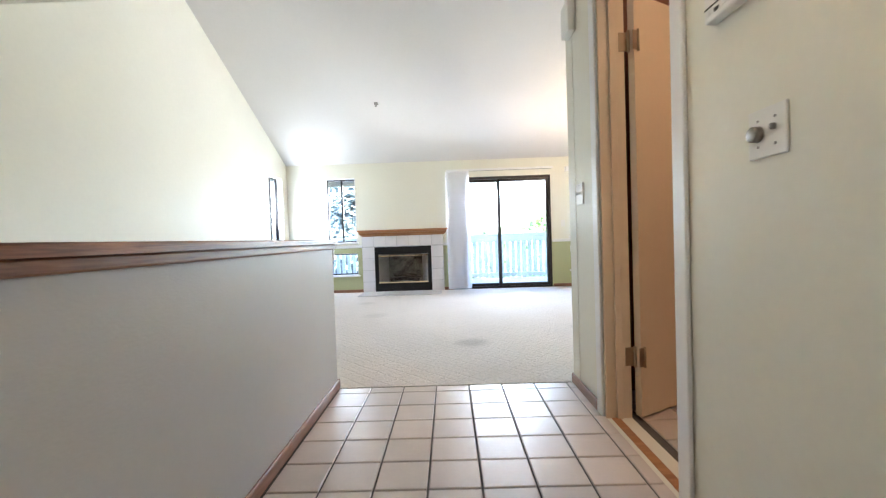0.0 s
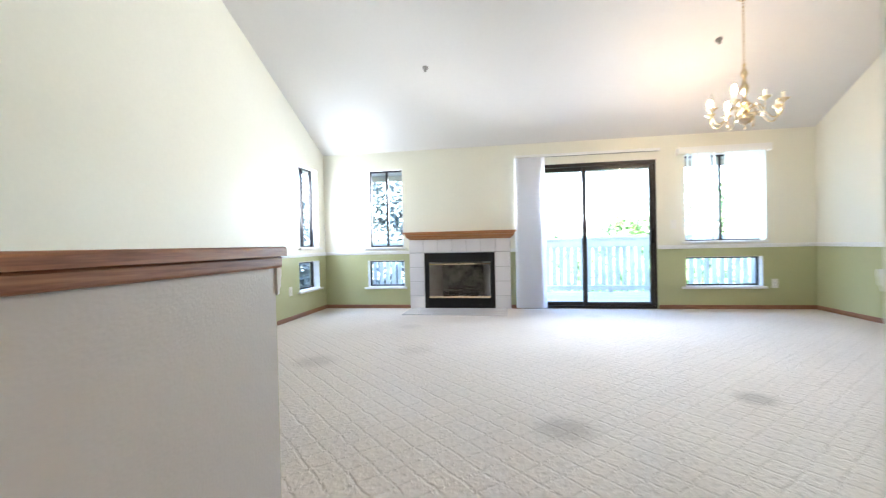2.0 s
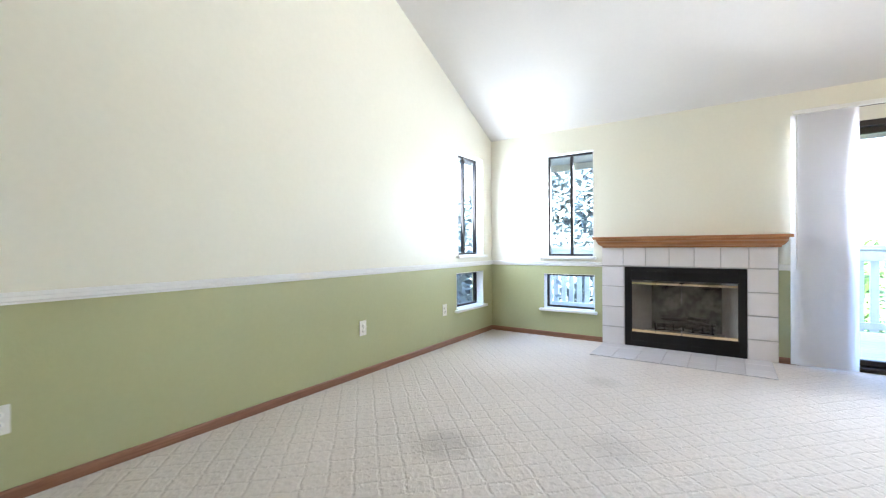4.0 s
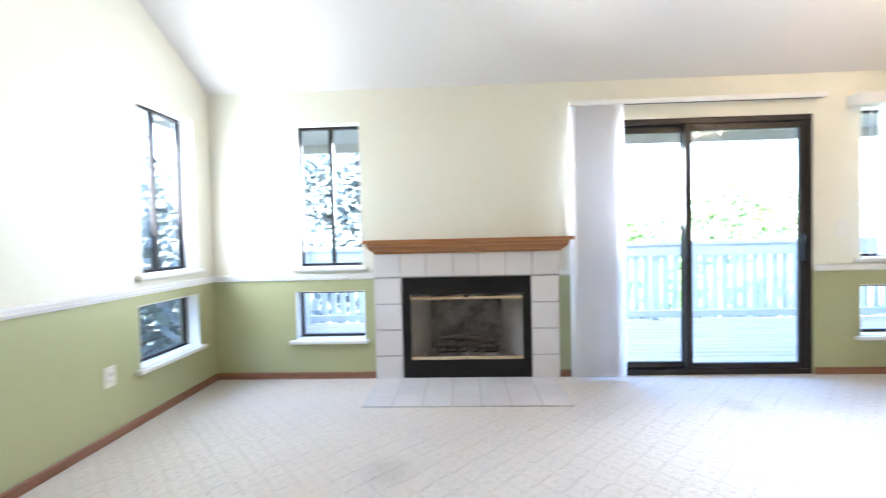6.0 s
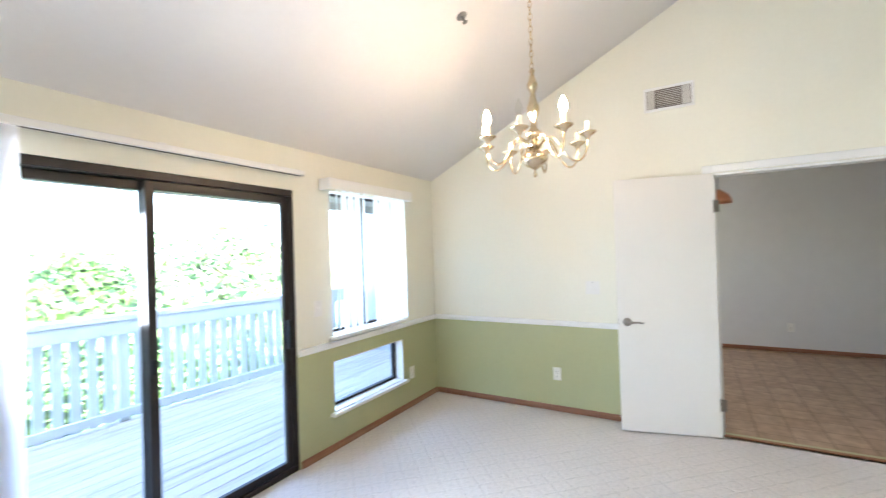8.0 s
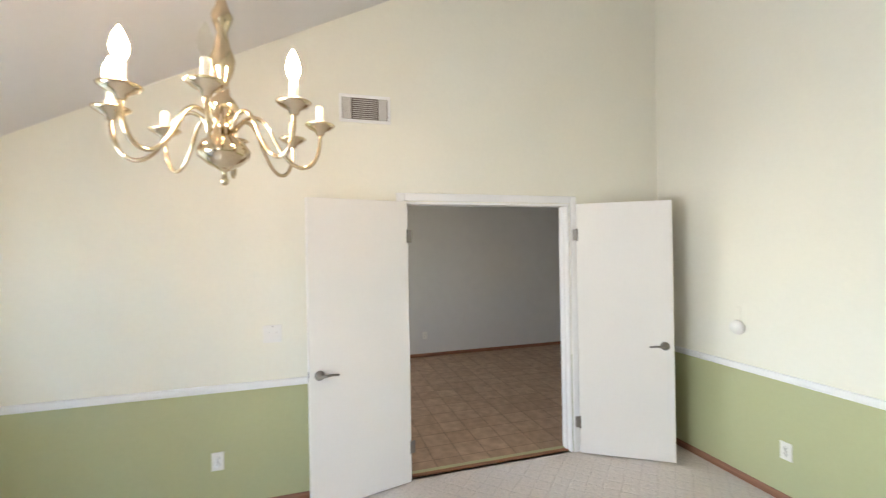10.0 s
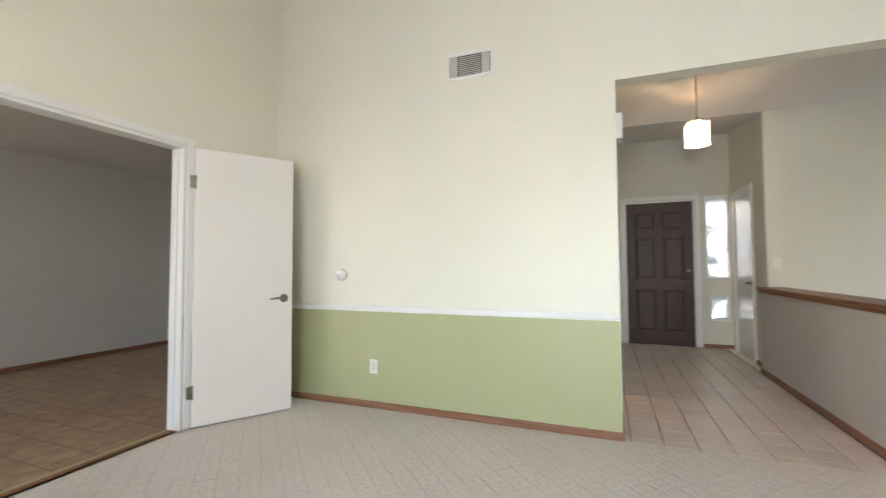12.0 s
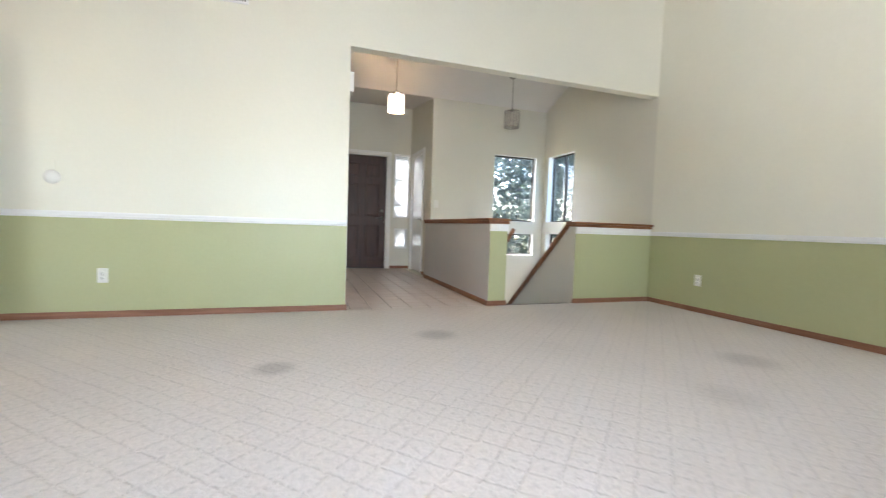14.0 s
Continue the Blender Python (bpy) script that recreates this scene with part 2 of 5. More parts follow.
BROWN = material("red_brown_wall_paint", (0.20, 0.085, 0.05), rough=0.7, vary=0.05, bump=0.2)
TRIM = material("white_gloss_trim", (0.83, 0.82, 0.80), rough=0.3, vary=0.02, scale=3, fine=50, bump=0.06, bump_scale=40)
DOORPAINT = material("white_door_paint", (0.80, 0.768, 0.72), rough=0.35, vary=0.02, scale=2, fine=45, bump=0.05, bump_scale=30)
GLOSSDOOR = material("glossy_white_door_paint", (0.80, 0.785, 0.75), rough=0.13, vary=0.02, scale=2, fine=45, bump=0.04, bump_scale=20)
VENTPAINT = material("vent_enamel", (0.56, 0.54, 0.50), rough=0.4, vary=0.05)
PLASTIC = material("white_plastic", (0.80, 0.78, 0.73), rough=0.35, vary=0.02)
VENTBACK = material("brown_vent_backing", (0.17, 0.14, 0.12), rough=0.7, vary=0.1)
DARKSLOT = material("dark_slot", (0.05, 0.045, 0.04), rough=0.6)
CARPET = carpet_material()
VINYL = vinyl_material()
TILE = material("glazed_floor_tile", (0.61, 0.53, 0.475), rough=0.3, vary=0.05, scale=9, fine=70, per_object=0.05, bump=0.05, bump_scale=25)
GROUT = material("grout", (0.12, 0.105, 0.095), rough=0.9, vary=0.15, scale=12)
TILE2 = material("white_surround_tile", (0.72, 0.69, 0.70), rough=0.25, vary=0.03, scale=7, fine=60, per_object=0.03)
GROUT2 = material("grey_grout", (0.46, 0.44, 0.44), rough=0.9, vary=0.1)
OAK_X = wood("oak_along_x", (0.13, 0.042, 0.016), (0.36, 0.155, 0.062), along="X", grain=1.4)
OAK_Y = wood("oak_along_y", (0.13, 0.042, 0.018), (0.38, 0.17, 0.075), along="Y", grain=1.4)
MANTEL = wood("honey_oak", (0.30, 0.115, 0.035), (0.46, 0.21, 0.08), along="X")
BASE_X = wood("stained_base_x", (0.20, 0.085, 0.045), (0.30, 0.145, 0.085), along="X", bump=0.08)
BASE_Y = wood("stained_base_y", (0.20, 0.085, 0.045), (0.30, 0.145, 0.085), along="Y", bump=0.08)
DARKDOOR = wood("dark_brown_door", (0.032, 0.012, 0.009), (0.07, 0.025, 0.017), along="Z", rough=0.45)
BRONZE = material("bronze_aluminium", (0.035, 0.03, 0.028), rough=0.4, metal=0.6, vary=0.1)
BLACK = material("black_enamel", (0.010, 0.009, 0.009), spec=0.22, rough=0.5, vary=0.2, scale=10)
FIREBRICK = material("firebrick", (0.52, 0.51, 0.49), rough=0.95, vary=0.25, scale=5, fine=30, bump=0.5, bump_scale=40)
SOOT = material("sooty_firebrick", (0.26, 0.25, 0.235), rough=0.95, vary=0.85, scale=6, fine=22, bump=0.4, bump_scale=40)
CINDER = material("pale_wood_ash", (0.30, 0.29, 0.28), rough=1.0, vary=0.6, scale=12, fine=70, bump=0.9, bump_scale=45, dist=0.01)
ASH = material("charred_log", (0.10, 0.09, 0.085), rough=0.95, vary=0.4, scale=14, fine=60, bump=0.8, bump_scale=50, dist=0.01)
BRASS = material("polished_brass", (0.68, 0.555, 0.37), rough=0.09, metal=1.0, vary=0.06, scale=20)
# white door paint with the bathroom's warm light put into the colour
WARM_LIT = material("warm_lit_door_paint", (0.74, 0.60, 0.43), rough=0.38, vary=0.03, scale=2, fine=45, bump=0.05, bump_scale=30)
NICKEL = material("satin_nickel", (0.28, 0.26, 0.24), rough=0.3, metal=1.0, vary=0.05)
CHROME = material("brass_hinge", (0.45, 0.35, 0.24), rough=0.3, metal=1.0, vary=0.1)
COPPER = material("copper", (0.75, 0.36, 0.22), rough=0.35, metal=0.9, vary=0.08)
CANDLE = material("ivory_candle_sleeve", (0.82, 0.76, 0.62), rough=0.5, vary=0.03)
GLASS = pane_glass("window_glass")
DIM_GLASS = pane_glass("smoked_fire_glass", (0.86, 0.84, 0.82))
BULB_OFF = pane_glass("clear_bulb", (0.95, 0.95, 0.93))
BULB_ON = emitter("lit_bulb", (1.0, 0.70, 0.44), 15.0)
PENDANT_BULB = emitter("lit_pendant_bulb", (1.0, 0.70, 0.42), 32.0)
SHADE_ON = emitter("lit_shade_glass", (1.0, 0.78, 0.56), 0.22)
SHADE_BATH = emitter("warm_bowl_glass", (1.0, 0.66, 0.38), 2.6)
SHADE_OFF = material("frosted_shade_glass", (0.55, 0.52, 0.47), rough=0.25, vary=0.15, scale=40)
VANE = sheer("white_vinyl_vane", (0.965, 0.965, 0.985), 0.4)
SHEER = sheer("sheer_vane", (0.90, 0.93, 0.95), 0.6)
FROST = sheer("frosted_pane", (0.70, 0.71, 0.72), 0.4)
DECKWOOD = wood("weathered_deck", (0.35, 0.305, 0.27), (0.53, 0.475, 0.42), rough=0.8, along="X", grain=0.7, bump=0.3, per_object=0.25)
RAILPAINT = material("grey_blue_rail_paint", (0.54, 0.58, 0.605), rough=0.6, vary=0.08, scale=8, fine=60, bump=0.15, per_object=0.06)
SIDING = material("pale_grey_siding", (0.55, 0.55, 0.54), rough=0.75, vary=0.06, scale=3, fine=40, bump=0.2)
SOFFIT = material("beige_soffit", (0.42, 0.39, 0.34), rough=0.8, vary=0.06)
BARK = material("bark", (0.10, 0.075, 0.055), rough=0.95, vary=0.35, scale=9, bump=0.9, bump_scale=18, dist=0.02)
EARTH = material("dry_grass_ground", (0.13, 0.12, 0.06), rough=0.95, vary=0.4, scale=0.6, fine=7, bump=0.6, bump_scale=8, dist=0.05)
LEAVES = []
# the blue-green leaf is pushed bluer, reflected sky mixed into its colour
for leaf_name, leaf_colour in (("green_leaf", (0.07, 0.14, 0.03)), ("sky_tinted_blue_green_needle", (0.115, 0.15, 0.155)), ("olive_leaf", (0.10, 0.13, 0.04))):
    leaf = material(leaf_name, leaf_colour, rough=0.5, vary=0.35, scale=1.2, fine=9)
    LEAVES.append(leaf)

# ---- mesh helpers ----


class Shape:
    """A bmesh that is put together from simple solids."""

    def __init__(self):
        self.bm = bmesh.new()

    def box(self, x0, x1, y0, y1, z0, z1, bevel=0.0, turn=None, segments=1):
        made = bmesh.ops.create_cube(self.bm, size=1)["verts"]
        for v in made:
            v.co = Vector(((x0 + x1) / 2 + v.co.x * (x1 - x0), (y0 + y1) / 2 + v.co.y * (y1 - y0), (z0 + z1) / 2 + v.co.z * (z1 - z0)))
        if turn is not None:
            bmesh.ops.transform(self.bm, matrix=turn, verts=made)
        if bevel:
            edges = list({e for v in made for e in v.link_edges})
            bmesh.ops.bevel(self.bm, geom=edges, offset=bevel, segments=segments, affect="EDGES", profile=0.5)
        return self

    def lathe(self, profile, centre=(0, 0, 0), steps=20, turn=None):
        """profile: rows of radius and height; turned about z."""
        rings = []
        for r, z in profile:
            if r < 1e-5:
                rings.append([self.bm.verts.new((0, 0, z))])
            else:
                rings.append([self.bm.verts.new((r * math.cos(2 * math.pi * i / steps), r * math.sin(2 * math.pi * i / steps), z)) for i in range(steps)])
        for a, b in zip(rings, rings[1:]):
            for i in range(steps):
                j = (i + 1) % steps
                corners = [a[i % len(a)], a[j % len(a)], b[j % len(b)], b[i % len(b)]]
                unique = list(dict.fromkeys(corners))
                if len(unique) > 2:
                    self.bm.faces.new(unique).smooth = True
        verts = [v for ring in rings for v in ring]
        m = Matrix.Translation(centre) @ (turn if turn is not None else Matrix())
        bmesh.ops.transform(self.bm, matrix=m, verts=verts)
        return self

    def tube(self, points, radius, steps=8, closed=False):
        pts = [Vector(p) for p in points]
        rings = []
        for i, p in enumerate(pts):
            a, b = pts[max(i - 1, 0)], pts[min(i + 1, len(pts) - 1)]
            if closed:
                a, b = pts[i - 1], pts[(i + 1) % len(pts)]
            d = (b - a).normalized()
            side = d.cross(Vector((0.13, 0.31, 0.94))).normalized()
            up = d.cross(side)
            r = radius(i / (len(pts) - 1)) if callable(radius) else radius
            rings.append([self.bm.verts.new(p + r * (side * math.cos(2 * math.pi * k / steps) + up * math.sin(2 * math.pi * k / steps))) for k in range(steps)])
        pairs = list(zip(rings, rings[1:])) + ([(rings[-1], rings[0])] if closed else [])
        for a, b in pairs:
            for k in range(steps):
                self.bm.faces.new((a[k], a[(k + 1) % steps], b[(k + 1) % steps], b[k])).smooth = True
        if not closed:
            self.bm.faces.new(rings[0]), self.bm.faces.new(rings[-1])
        return self

    def prism(self, outline, along, start, end):
        """An outline of (a, b) pairs pushed along an axis: 'x' takes (y, z), 'y' takes (x, z), 'z' takes (x, y)."""
        def at(a, b, c):
            return {"x": (c, a, b), "y": (a, c, b), "z": (a, b, c)}[along]
        one = [self.bm.verts.new(at(a, b, start)) for a, b in outline]
        two = [self.bm.verts.new(at(a, b, end)) for a, b in outline]
        self.bm.faces.new(one), self.bm.faces.new(two)
        for i in range(len(outline)):
            j = (i + 1) % len(outline)
            self.bm.faces.new((one[i], one[j], two[j], two[i]))
        return self

    def mesh(self, name, mats):
        bmesh.ops.recalc_face_normals(self.bm, faces=self.bm.faces[:])
        me = bpy.data.meshes.new(name)
        self.bm.to_mesh(me)
        self.bm.free()
        for m in mats if isinstance(mats, (list, tuple)) else [mats]:
            me.materials.append(m)
        return me


def part(name, shape, mat, parent, label=""):
    ob = new(name, shape.mesh(name, mat))
    ob.parent = parent
    return tagged(ob, label)


def thing(name, m, label, category, group="", kind=""):
    ob = new(name)
    ob.empty_display_size = 0.1
    ob.matrix_world = m
    return tagged(ob, label, category, group, kind)


def solid(name, shape, mat, label, category, kind="structure", group=""):
    return tagged(new(name, shape.mesh(name, mat)), label, category, group, kind)


def wall(name, axis, face, back, span, height, holes, mats, paint, label, cuts=(), slope=None):
    """A wall slab whose openings go right through. axis: the way it runs; face, back: its two planes; holes: (a0, a1, z0, z1);
    paint(a, z): which material; slope: (a0, z0, a1, z1), the line that trims its top."""
    a_cuts = sorted({*span, *(v for h in holes for v in h[:2])})
    z_cuts = sorted({*height, *cuts, *(v for h in holes for v in h[2:])})
    sh = Shape()
    bm = sh.bm
    known = {}

    def vert(a, d, z):
        key = (round(a, 5), d, round(z, 5))
        if key not in known:
            known[key] = bm.verts.new((a, (face, back)[d], z) if axis == "x" else ((face, back)[d], a, z))
        return known[key]

    def full(i, k):
        if not (0 <= i < len(a_cuts) - 1 and 0 <= k < len(z_cuts) - 1):
            return False
        a, z = (a_cuts[i] + a_cuts[i + 1]) / 2, (z_cuts[k] + z_cuts[k + 1]) / 2
        return not any(h[0] < a < h[1] and h[2] < z < h[3] for h in holes)

    for i in range(len(a_cuts) - 1):
        for k in range(len(z_cuts) - 1):
            if not full(i, k):
                continue
            a0, a1, z0, z1 = a_cuts[i], a_cuts[i + 1], z_cuts[k], z_cuts[k + 1]
            index = paint((a0 + a1) / 2, (z0 + z1) / 2)
            faces = [[(a0, 0, z0), (a1, 0, z0), (a1, 0, z1), (a0, 0, z1)], [(a0, 1, z0), (a1, 1, z0), (a1, 1, z1), (a0, 1, z1)]]
            for di, dk, quad in ((-1, 0, [(a0, 0, z0), (a0, 0, z1), (a0, 1, z1), (a0, 1, z0)]), (1, 0, [(a1, 0, z0), (a1, 0, z1), (a1, 1, z1), (a1, 1, z0)]),
                                 (0, -1, [(a0, 0, z0), (a1, 0, z0), (a1, 1, z0), (a0, 1, z0)]), (0, 1, [(a0, 0, z1), (a1, 0, z1), (a1, 1, z1), (a0, 1, z1)])):
                if not full(i + di, k + dk):
                    faces.append(quad)
            for q in faces:
                bm.faces.new([vert(*c) for c in q]).material_index = index
    if slope:
        a0, z0, a1, z1 = slope
        n = Vector((-(z1 - z0), 0, a1 - a0)) if axis == "x" else Vector((0, -(z1 - z0), a1 - a0))
        if n.z < 0:
            n = -n
        co = Vector((a0, 0, z0)) if axis == "x" else Vector((0, a0, z0))
        geom = bm.verts[:] + bm.edges[:] + bm.faces[:]
        cut = bmesh.ops.bisect_plane(bm, geom=geom, plane_co=co, plane_no=n, clear_outer=True)["geom_cut"]
        bmesh.ops.holes_fill(bm, edges=[e for e in cut if isinstance(e, bmesh.types.BMEdge)], sides=0)
    return solid(name, sh, mats, label, "wall")


# ---- the plan ----
FAR, LEFT, RIGHT = 4.83, -3.56, 2.91      # inner faces of the living room; its back wall stands on y = 0
EAVE, PITCH = 2.262, 0.497                # ceiling height at the far wall, and its slope
RIDGE = EAVE + PITCH * FAR
RAIL0, RAIL1 = 0.783, 0.833               # chair rail
BEAM = 2.415                              # underside of the header over the hall
HALL_END, STAIR_END = -3.79, -2.42
HALL_TOP = 2.82                           # lowest line of the hall ceiling, over the stairwell wall
ENTRY_TOP, HALL_PITCH = 2.985, 0.45       # its height at the front door, and its slope up to the living room
CAP0, CAP1 = 0.862, 0.914                 # wooden cap of the half walls

W1 = (-2.885, -2.36, 0.885, 2.012)
W1L = (-2.905, -2.35, 0.31, 0.695)
SL = (-0.70, 1.062, 0.0, 1.962)
W2 = (1.405, 2.33, 0.875, 2.0)
W2L = (1.405, 2.31, 0.29, 0.675)
FBX = (-2.05, -1.057, 0.0, 0.79)
LW = (4.07, 4.62, 0.905, 2.012)
LWL = (4.03, 4.62, 0.335, 0.72)
SW = (-3.40, -2.61, 0.94, 2.04)
SWL = (-3.40, -2.61, 0.365, 0.735)
TW = (-2.29, -1.57, 0.945, 2.045)
TWL = (-2.29, -1.57, 0.36, 0.755)


def two_tone(a, z):
    return 1 if z < 0.8 else 0


wall("wall_far", "x", FAR, FAR + 0.14, (LEFT - 0.15, RIGHT + 0.12), (-0.25, EAVE), [W1, W1L, SL, W2, W2L, FBX], [CREAM, GREEN], two_tone,
     "far wall, cream paint above a rail and olive green below", cuts=(0.8,))
wall("wall_left", "y", LEFT, LEFT - 0.15, (0.0, FAR), (-0.25, RIDGE + 0.2), [LW, LWL], [CREAM, GREEN], two_tone,
     "tall side wall, cream paint above a rail and olive green below", cuts=(0.8,), slope=(0, RIDGE, FAR, EAVE))
DBL = (0.905, 2.275, 0.0, 2.035)
wall("wall_right", "y", RIGHT, RIGHT + 0.12, (0.0, FAR), (-0.25, RIDGE + 0.2), [DBL], [CREAM, GREEN], two_tone,
     "tall side wall with a double doorway, cream over olive green", cuts=(0.8,), slope=(0, RIDGE, FAR, EAVE))
wall("wall_back", "x", 0.0, -0.12, (LEFT - 0.15, RIGHT + 0.12), (-0.25, RIDGE + 0.05), [(LEFT - 0.15, 0.0, -0.25, BEAM)], [CREAM, GREEN], two_tone,
     "tall back wall with a wide opening under a header, cream over olive green", cuts=(0.8,))
BATH = (-1.19, -0.515, 0.0, 2.035)
wall("wall_hall", "y", 0.0, 0.12, (HALL_END, -0.12), (-0.25, HALL_TOP), [BATH], [CREAM], lambda a, z: 0, "cream painted hall wall with a doorway")
solid("wall_hall_end", Shape().box(-0.003, 0.0, -0.12, 0.0, 0.0, BEAM), CREAM, "cream painted end of the back wall", "wall")
FRONT = (-1.10, -0.19, 0.0, 2.09)
SIDE = (-1.52, -1.215, 0.95, 2.13)
SIDEL = (-1.50, -1.245, 0.376, 0.755)
wall("wall_front", "x", HALL_END, HALL_END - 0.15, (-1.75, 0.12), (-0.25, ENTRY_TOP + 0.03), [FRONT, SIDE, SIDEL], [OFFWHITE], lambda a, z: 0, "off-white entry wall around the front door")
CLOSET = (-3.62, -2.90, 0.0, 2.06)
wall("wall_closet", "y", -1.535, -1.655, (HALL_END, STAIR_END - 0.12), (-0.25, HALL_TOP), [CLOSET], [OFFWHITE], lambda a, z: 0, "off-white hall wall with a closet door")
wall("wall_stair", "x", STAIR_END, STAIR_END - 0.12, (LEFT - 0.15, -1.535), (-2.9, HALL_TOP), [SW, SWL], [OFFWHITE], lambda a, z: 0, "off-white stairwell wall with two windows")
wall("wall_stair_side", "y", LEFT, LEFT - 0.15, (STAIR_END, 0.0), (-2.9, HALL_TOP), [TW, TWL], [OFFWHITE], lambda a, z: 0, "off-white stairwell side wall with two windows")

# ceilings
solid("ceiling", Shape().prism([(-0.12, RIDGE + PITCH * 0.12), (FAR + 0.14, EAVE - PITCH * 0.14), (FAR + 0.14, EAVE - PITCH * 0.14 + 0.2), (-0.12, RIDGE + PITCH * 0.12 + 0.2)], "x", LEFT - 0.15, RIGHT + 0.12),
      CEILING, "sloped off-white painted living room ceiling", "ceiling")
HALL_HIGH = HALL_TOP + HALL_PITCH * (-0.12 - STAIR_END)
hall_line = [(HALL_END - 0.15, ENTRY_TOP + 0.018), (STAIR_END, HALL_TOP), (-0.12, HALL_HIGH)]
solid("ceiling_hall", Shape().prism(hall_line + [(y, z + 0.12) for y, z in reversed(hall_line)], "x", LEFT - 0.15, 0.12),
      CEILING, "off-white painted hall ceiling sloping up to the living room", "ceiling")
for upper, x0, x1, outline, paint_ in (
        ("wall_hall_upper", 0.0, 0.12, [(HALL_END, HALL_TOP), (-0.12, HALL_TOP), (-0.12, HALL_HIGH + 0.03), (STAIR_END, HALL_TOP + 0.03), (HALL_END, ENTRY_TOP + 0.03)], CREAM),
        ("wall_closet_upper", -1.655, -1.535, [(HALL_END, HALL_TOP), (STAIR_END - 0.12, HALL_TOP), (STAIR_END - 0.12, HALL_TOP + 0.04), (HALL_END, ENTRY_TOP + 0.03)], OFFWHITE),
        ("wall_stair_side_upper", LEFT - 0.15, LEFT, [(STAIR_END, HALL_TOP), (-0.12, HALL_TOP), (-0.12, HALL_HIGH + 0.03), (STAIR_END, HALL_TOP + 0.03)], OFFWHITE)):
    solid(upper, Shape().prism(outline, "x", x0, x1), paint_, "off-white painted wall under the sloping hall ceiling", "wall")

# floors
solid("floor_carpet", Shape().box(LEFT, RIGHT + 0.06, 0.0, FAR, -0.25, 0.0), CARPET, "beige cut-pile carpet with a raised diamond lattice", "carpet")
solid("floor_threshold_edge", Shape().box(LEFT, RIGHT + 0.06, -0.1, 0.0, -0.25, -0.014), GROUT, "dark subfloor strip at the edge of the carpet", "floor")
tile_floor = solid("floor_tile", Shape().box(-1.455, 0.12, HALL_END, -0.1, -0.2, -0.011), GROUT, "pinkish beige glazed floor tiles with dark grout", "floor")

# room beyond the double doors
R2X, R2Y0, R2Y1, R2TOP = 6.32, -2.6, FAR, 2.5
RW = (3.9, 5.7, 0.9, 2.1)
solid("floor_vinyl", Shape().box(RIGHT + 0.06, R2X + 0.12, R2Y0, R2Y1, -0.2, -0.004), VINYL, "brown printed sheet vinyl floor", "floor")
wall("wall_room_far", "y", R2X, R2X + 0.12, (R2Y0, R2Y1), (-0.2, R2TOP), [], [ROOM2], lambda a, z: 0, "plain grey-white wall of the next room")
wall("wall_room_north", "x", R2Y1, R2Y1 + 0.12, (RIGHT + 0.12, R2X + 0.12), (-0.2, R2TOP), [RW], [ROOM2], lambda a, z: 0, "plain grey-white wall of the next room with an added, unseen window")
wall("wall_room_south", "x", R2Y0, R2Y0 - 0.12, (RIGHT + 0.0, R2X + 0.12), (-0.2, R2TOP), [], [ROOM2], lambda a, z: 0, "plain grey-white wall of the next room")
wall("wall_room_west", "y", RIGHT + 0.12, RIGHT, (R2Y0, -0.12), (-0.2, R2TOP), [], [ROOM2], lambda a, z: 0, "plain grey-white wall of the next room")
solid("ceiling_room", Shape().box(RIGHT + 0.12, R2X + 0.12, R2Y0 - 0.12, R2Y1 + 0.12, R2TOP, R2TOP + 0.15), CEILING, "flat ceiling of the next room", "ceiling")

# small bathroom off the hall
wall("wall_bath_far", "x", -0.135, -0.122, (0.12, 1.7), (-0.2, 2.45), [], [BROWN], lambda a, z: 0, "red-brown painted bathroom wall")
wall("wall_bath_side", "y", 1.7, 1.8, (-2.3, -0.122), (-0.2, 2.45), [], [BROWN], lambda a, z: 0, "red-brown painted bathroom wall")
wall("wall_bath_near", "x", -2.3, -2.4, (0.12, 1.8), (-0.2, 2.45), [], [BROWN], lambda a, z: 0, "red-brown painted bathroom wall")
wall("wall_bath_hall", "y", 0.132, 0.1202, (-2.3, -0.135), (-0.2, 2.45), [(BATH[0] - 0.02, BATH[1] + 0.02, -0.2, 2.06)], [BROWN], lambda a, z: 0, "red-brown painted bathroom wall")
solid("ceiling_bath", Shape().box(0.12, 1.8, -2.4, -0.122, 2.45, 2.55), CEILING, "flat bathroom ceiling", "ceiling")
bath_floor = solid("floor_bath", Shape().box(0.12, 1.75, -2.35, -0.13, -0.2, -0.011), GROUT, "tan bathroom floor tiles with dark grout", "floor")

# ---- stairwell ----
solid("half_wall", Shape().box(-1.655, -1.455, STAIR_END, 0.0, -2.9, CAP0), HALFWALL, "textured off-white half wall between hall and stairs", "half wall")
solid("half_wall_end", Shape().box(-1.655, -1.456, 0.0, 0.003, 0.0, RAIL0), GREEN, "olive green painted end of the half wall", "half wall")
solid("guard_wall", Shape().box(LEFT, -2.5, -0.1, -0.0, -0.6, CAP0), OFFWHITE, "low guard wall at the top of the stairs", "half wall")
solid("guard_wall_face", Shape().box(LEFT, -2.5, 0.0, 0.003, 0.0, RAIL0), GREEN, "olive green face of the low guard wall", "half wall")
SLOPE_T = 0.865
solid("stair_divider", Shape().prism([(-0.1, -2.9), (-0.1, CAP0), (-1.62, CAP0 - SLOPE_T * 1.52), (-1.62, -2.9)], "x", -2.6, -2.5),
      OFFWHITE, "off-white sloping wall between the stair flights", "half wall")
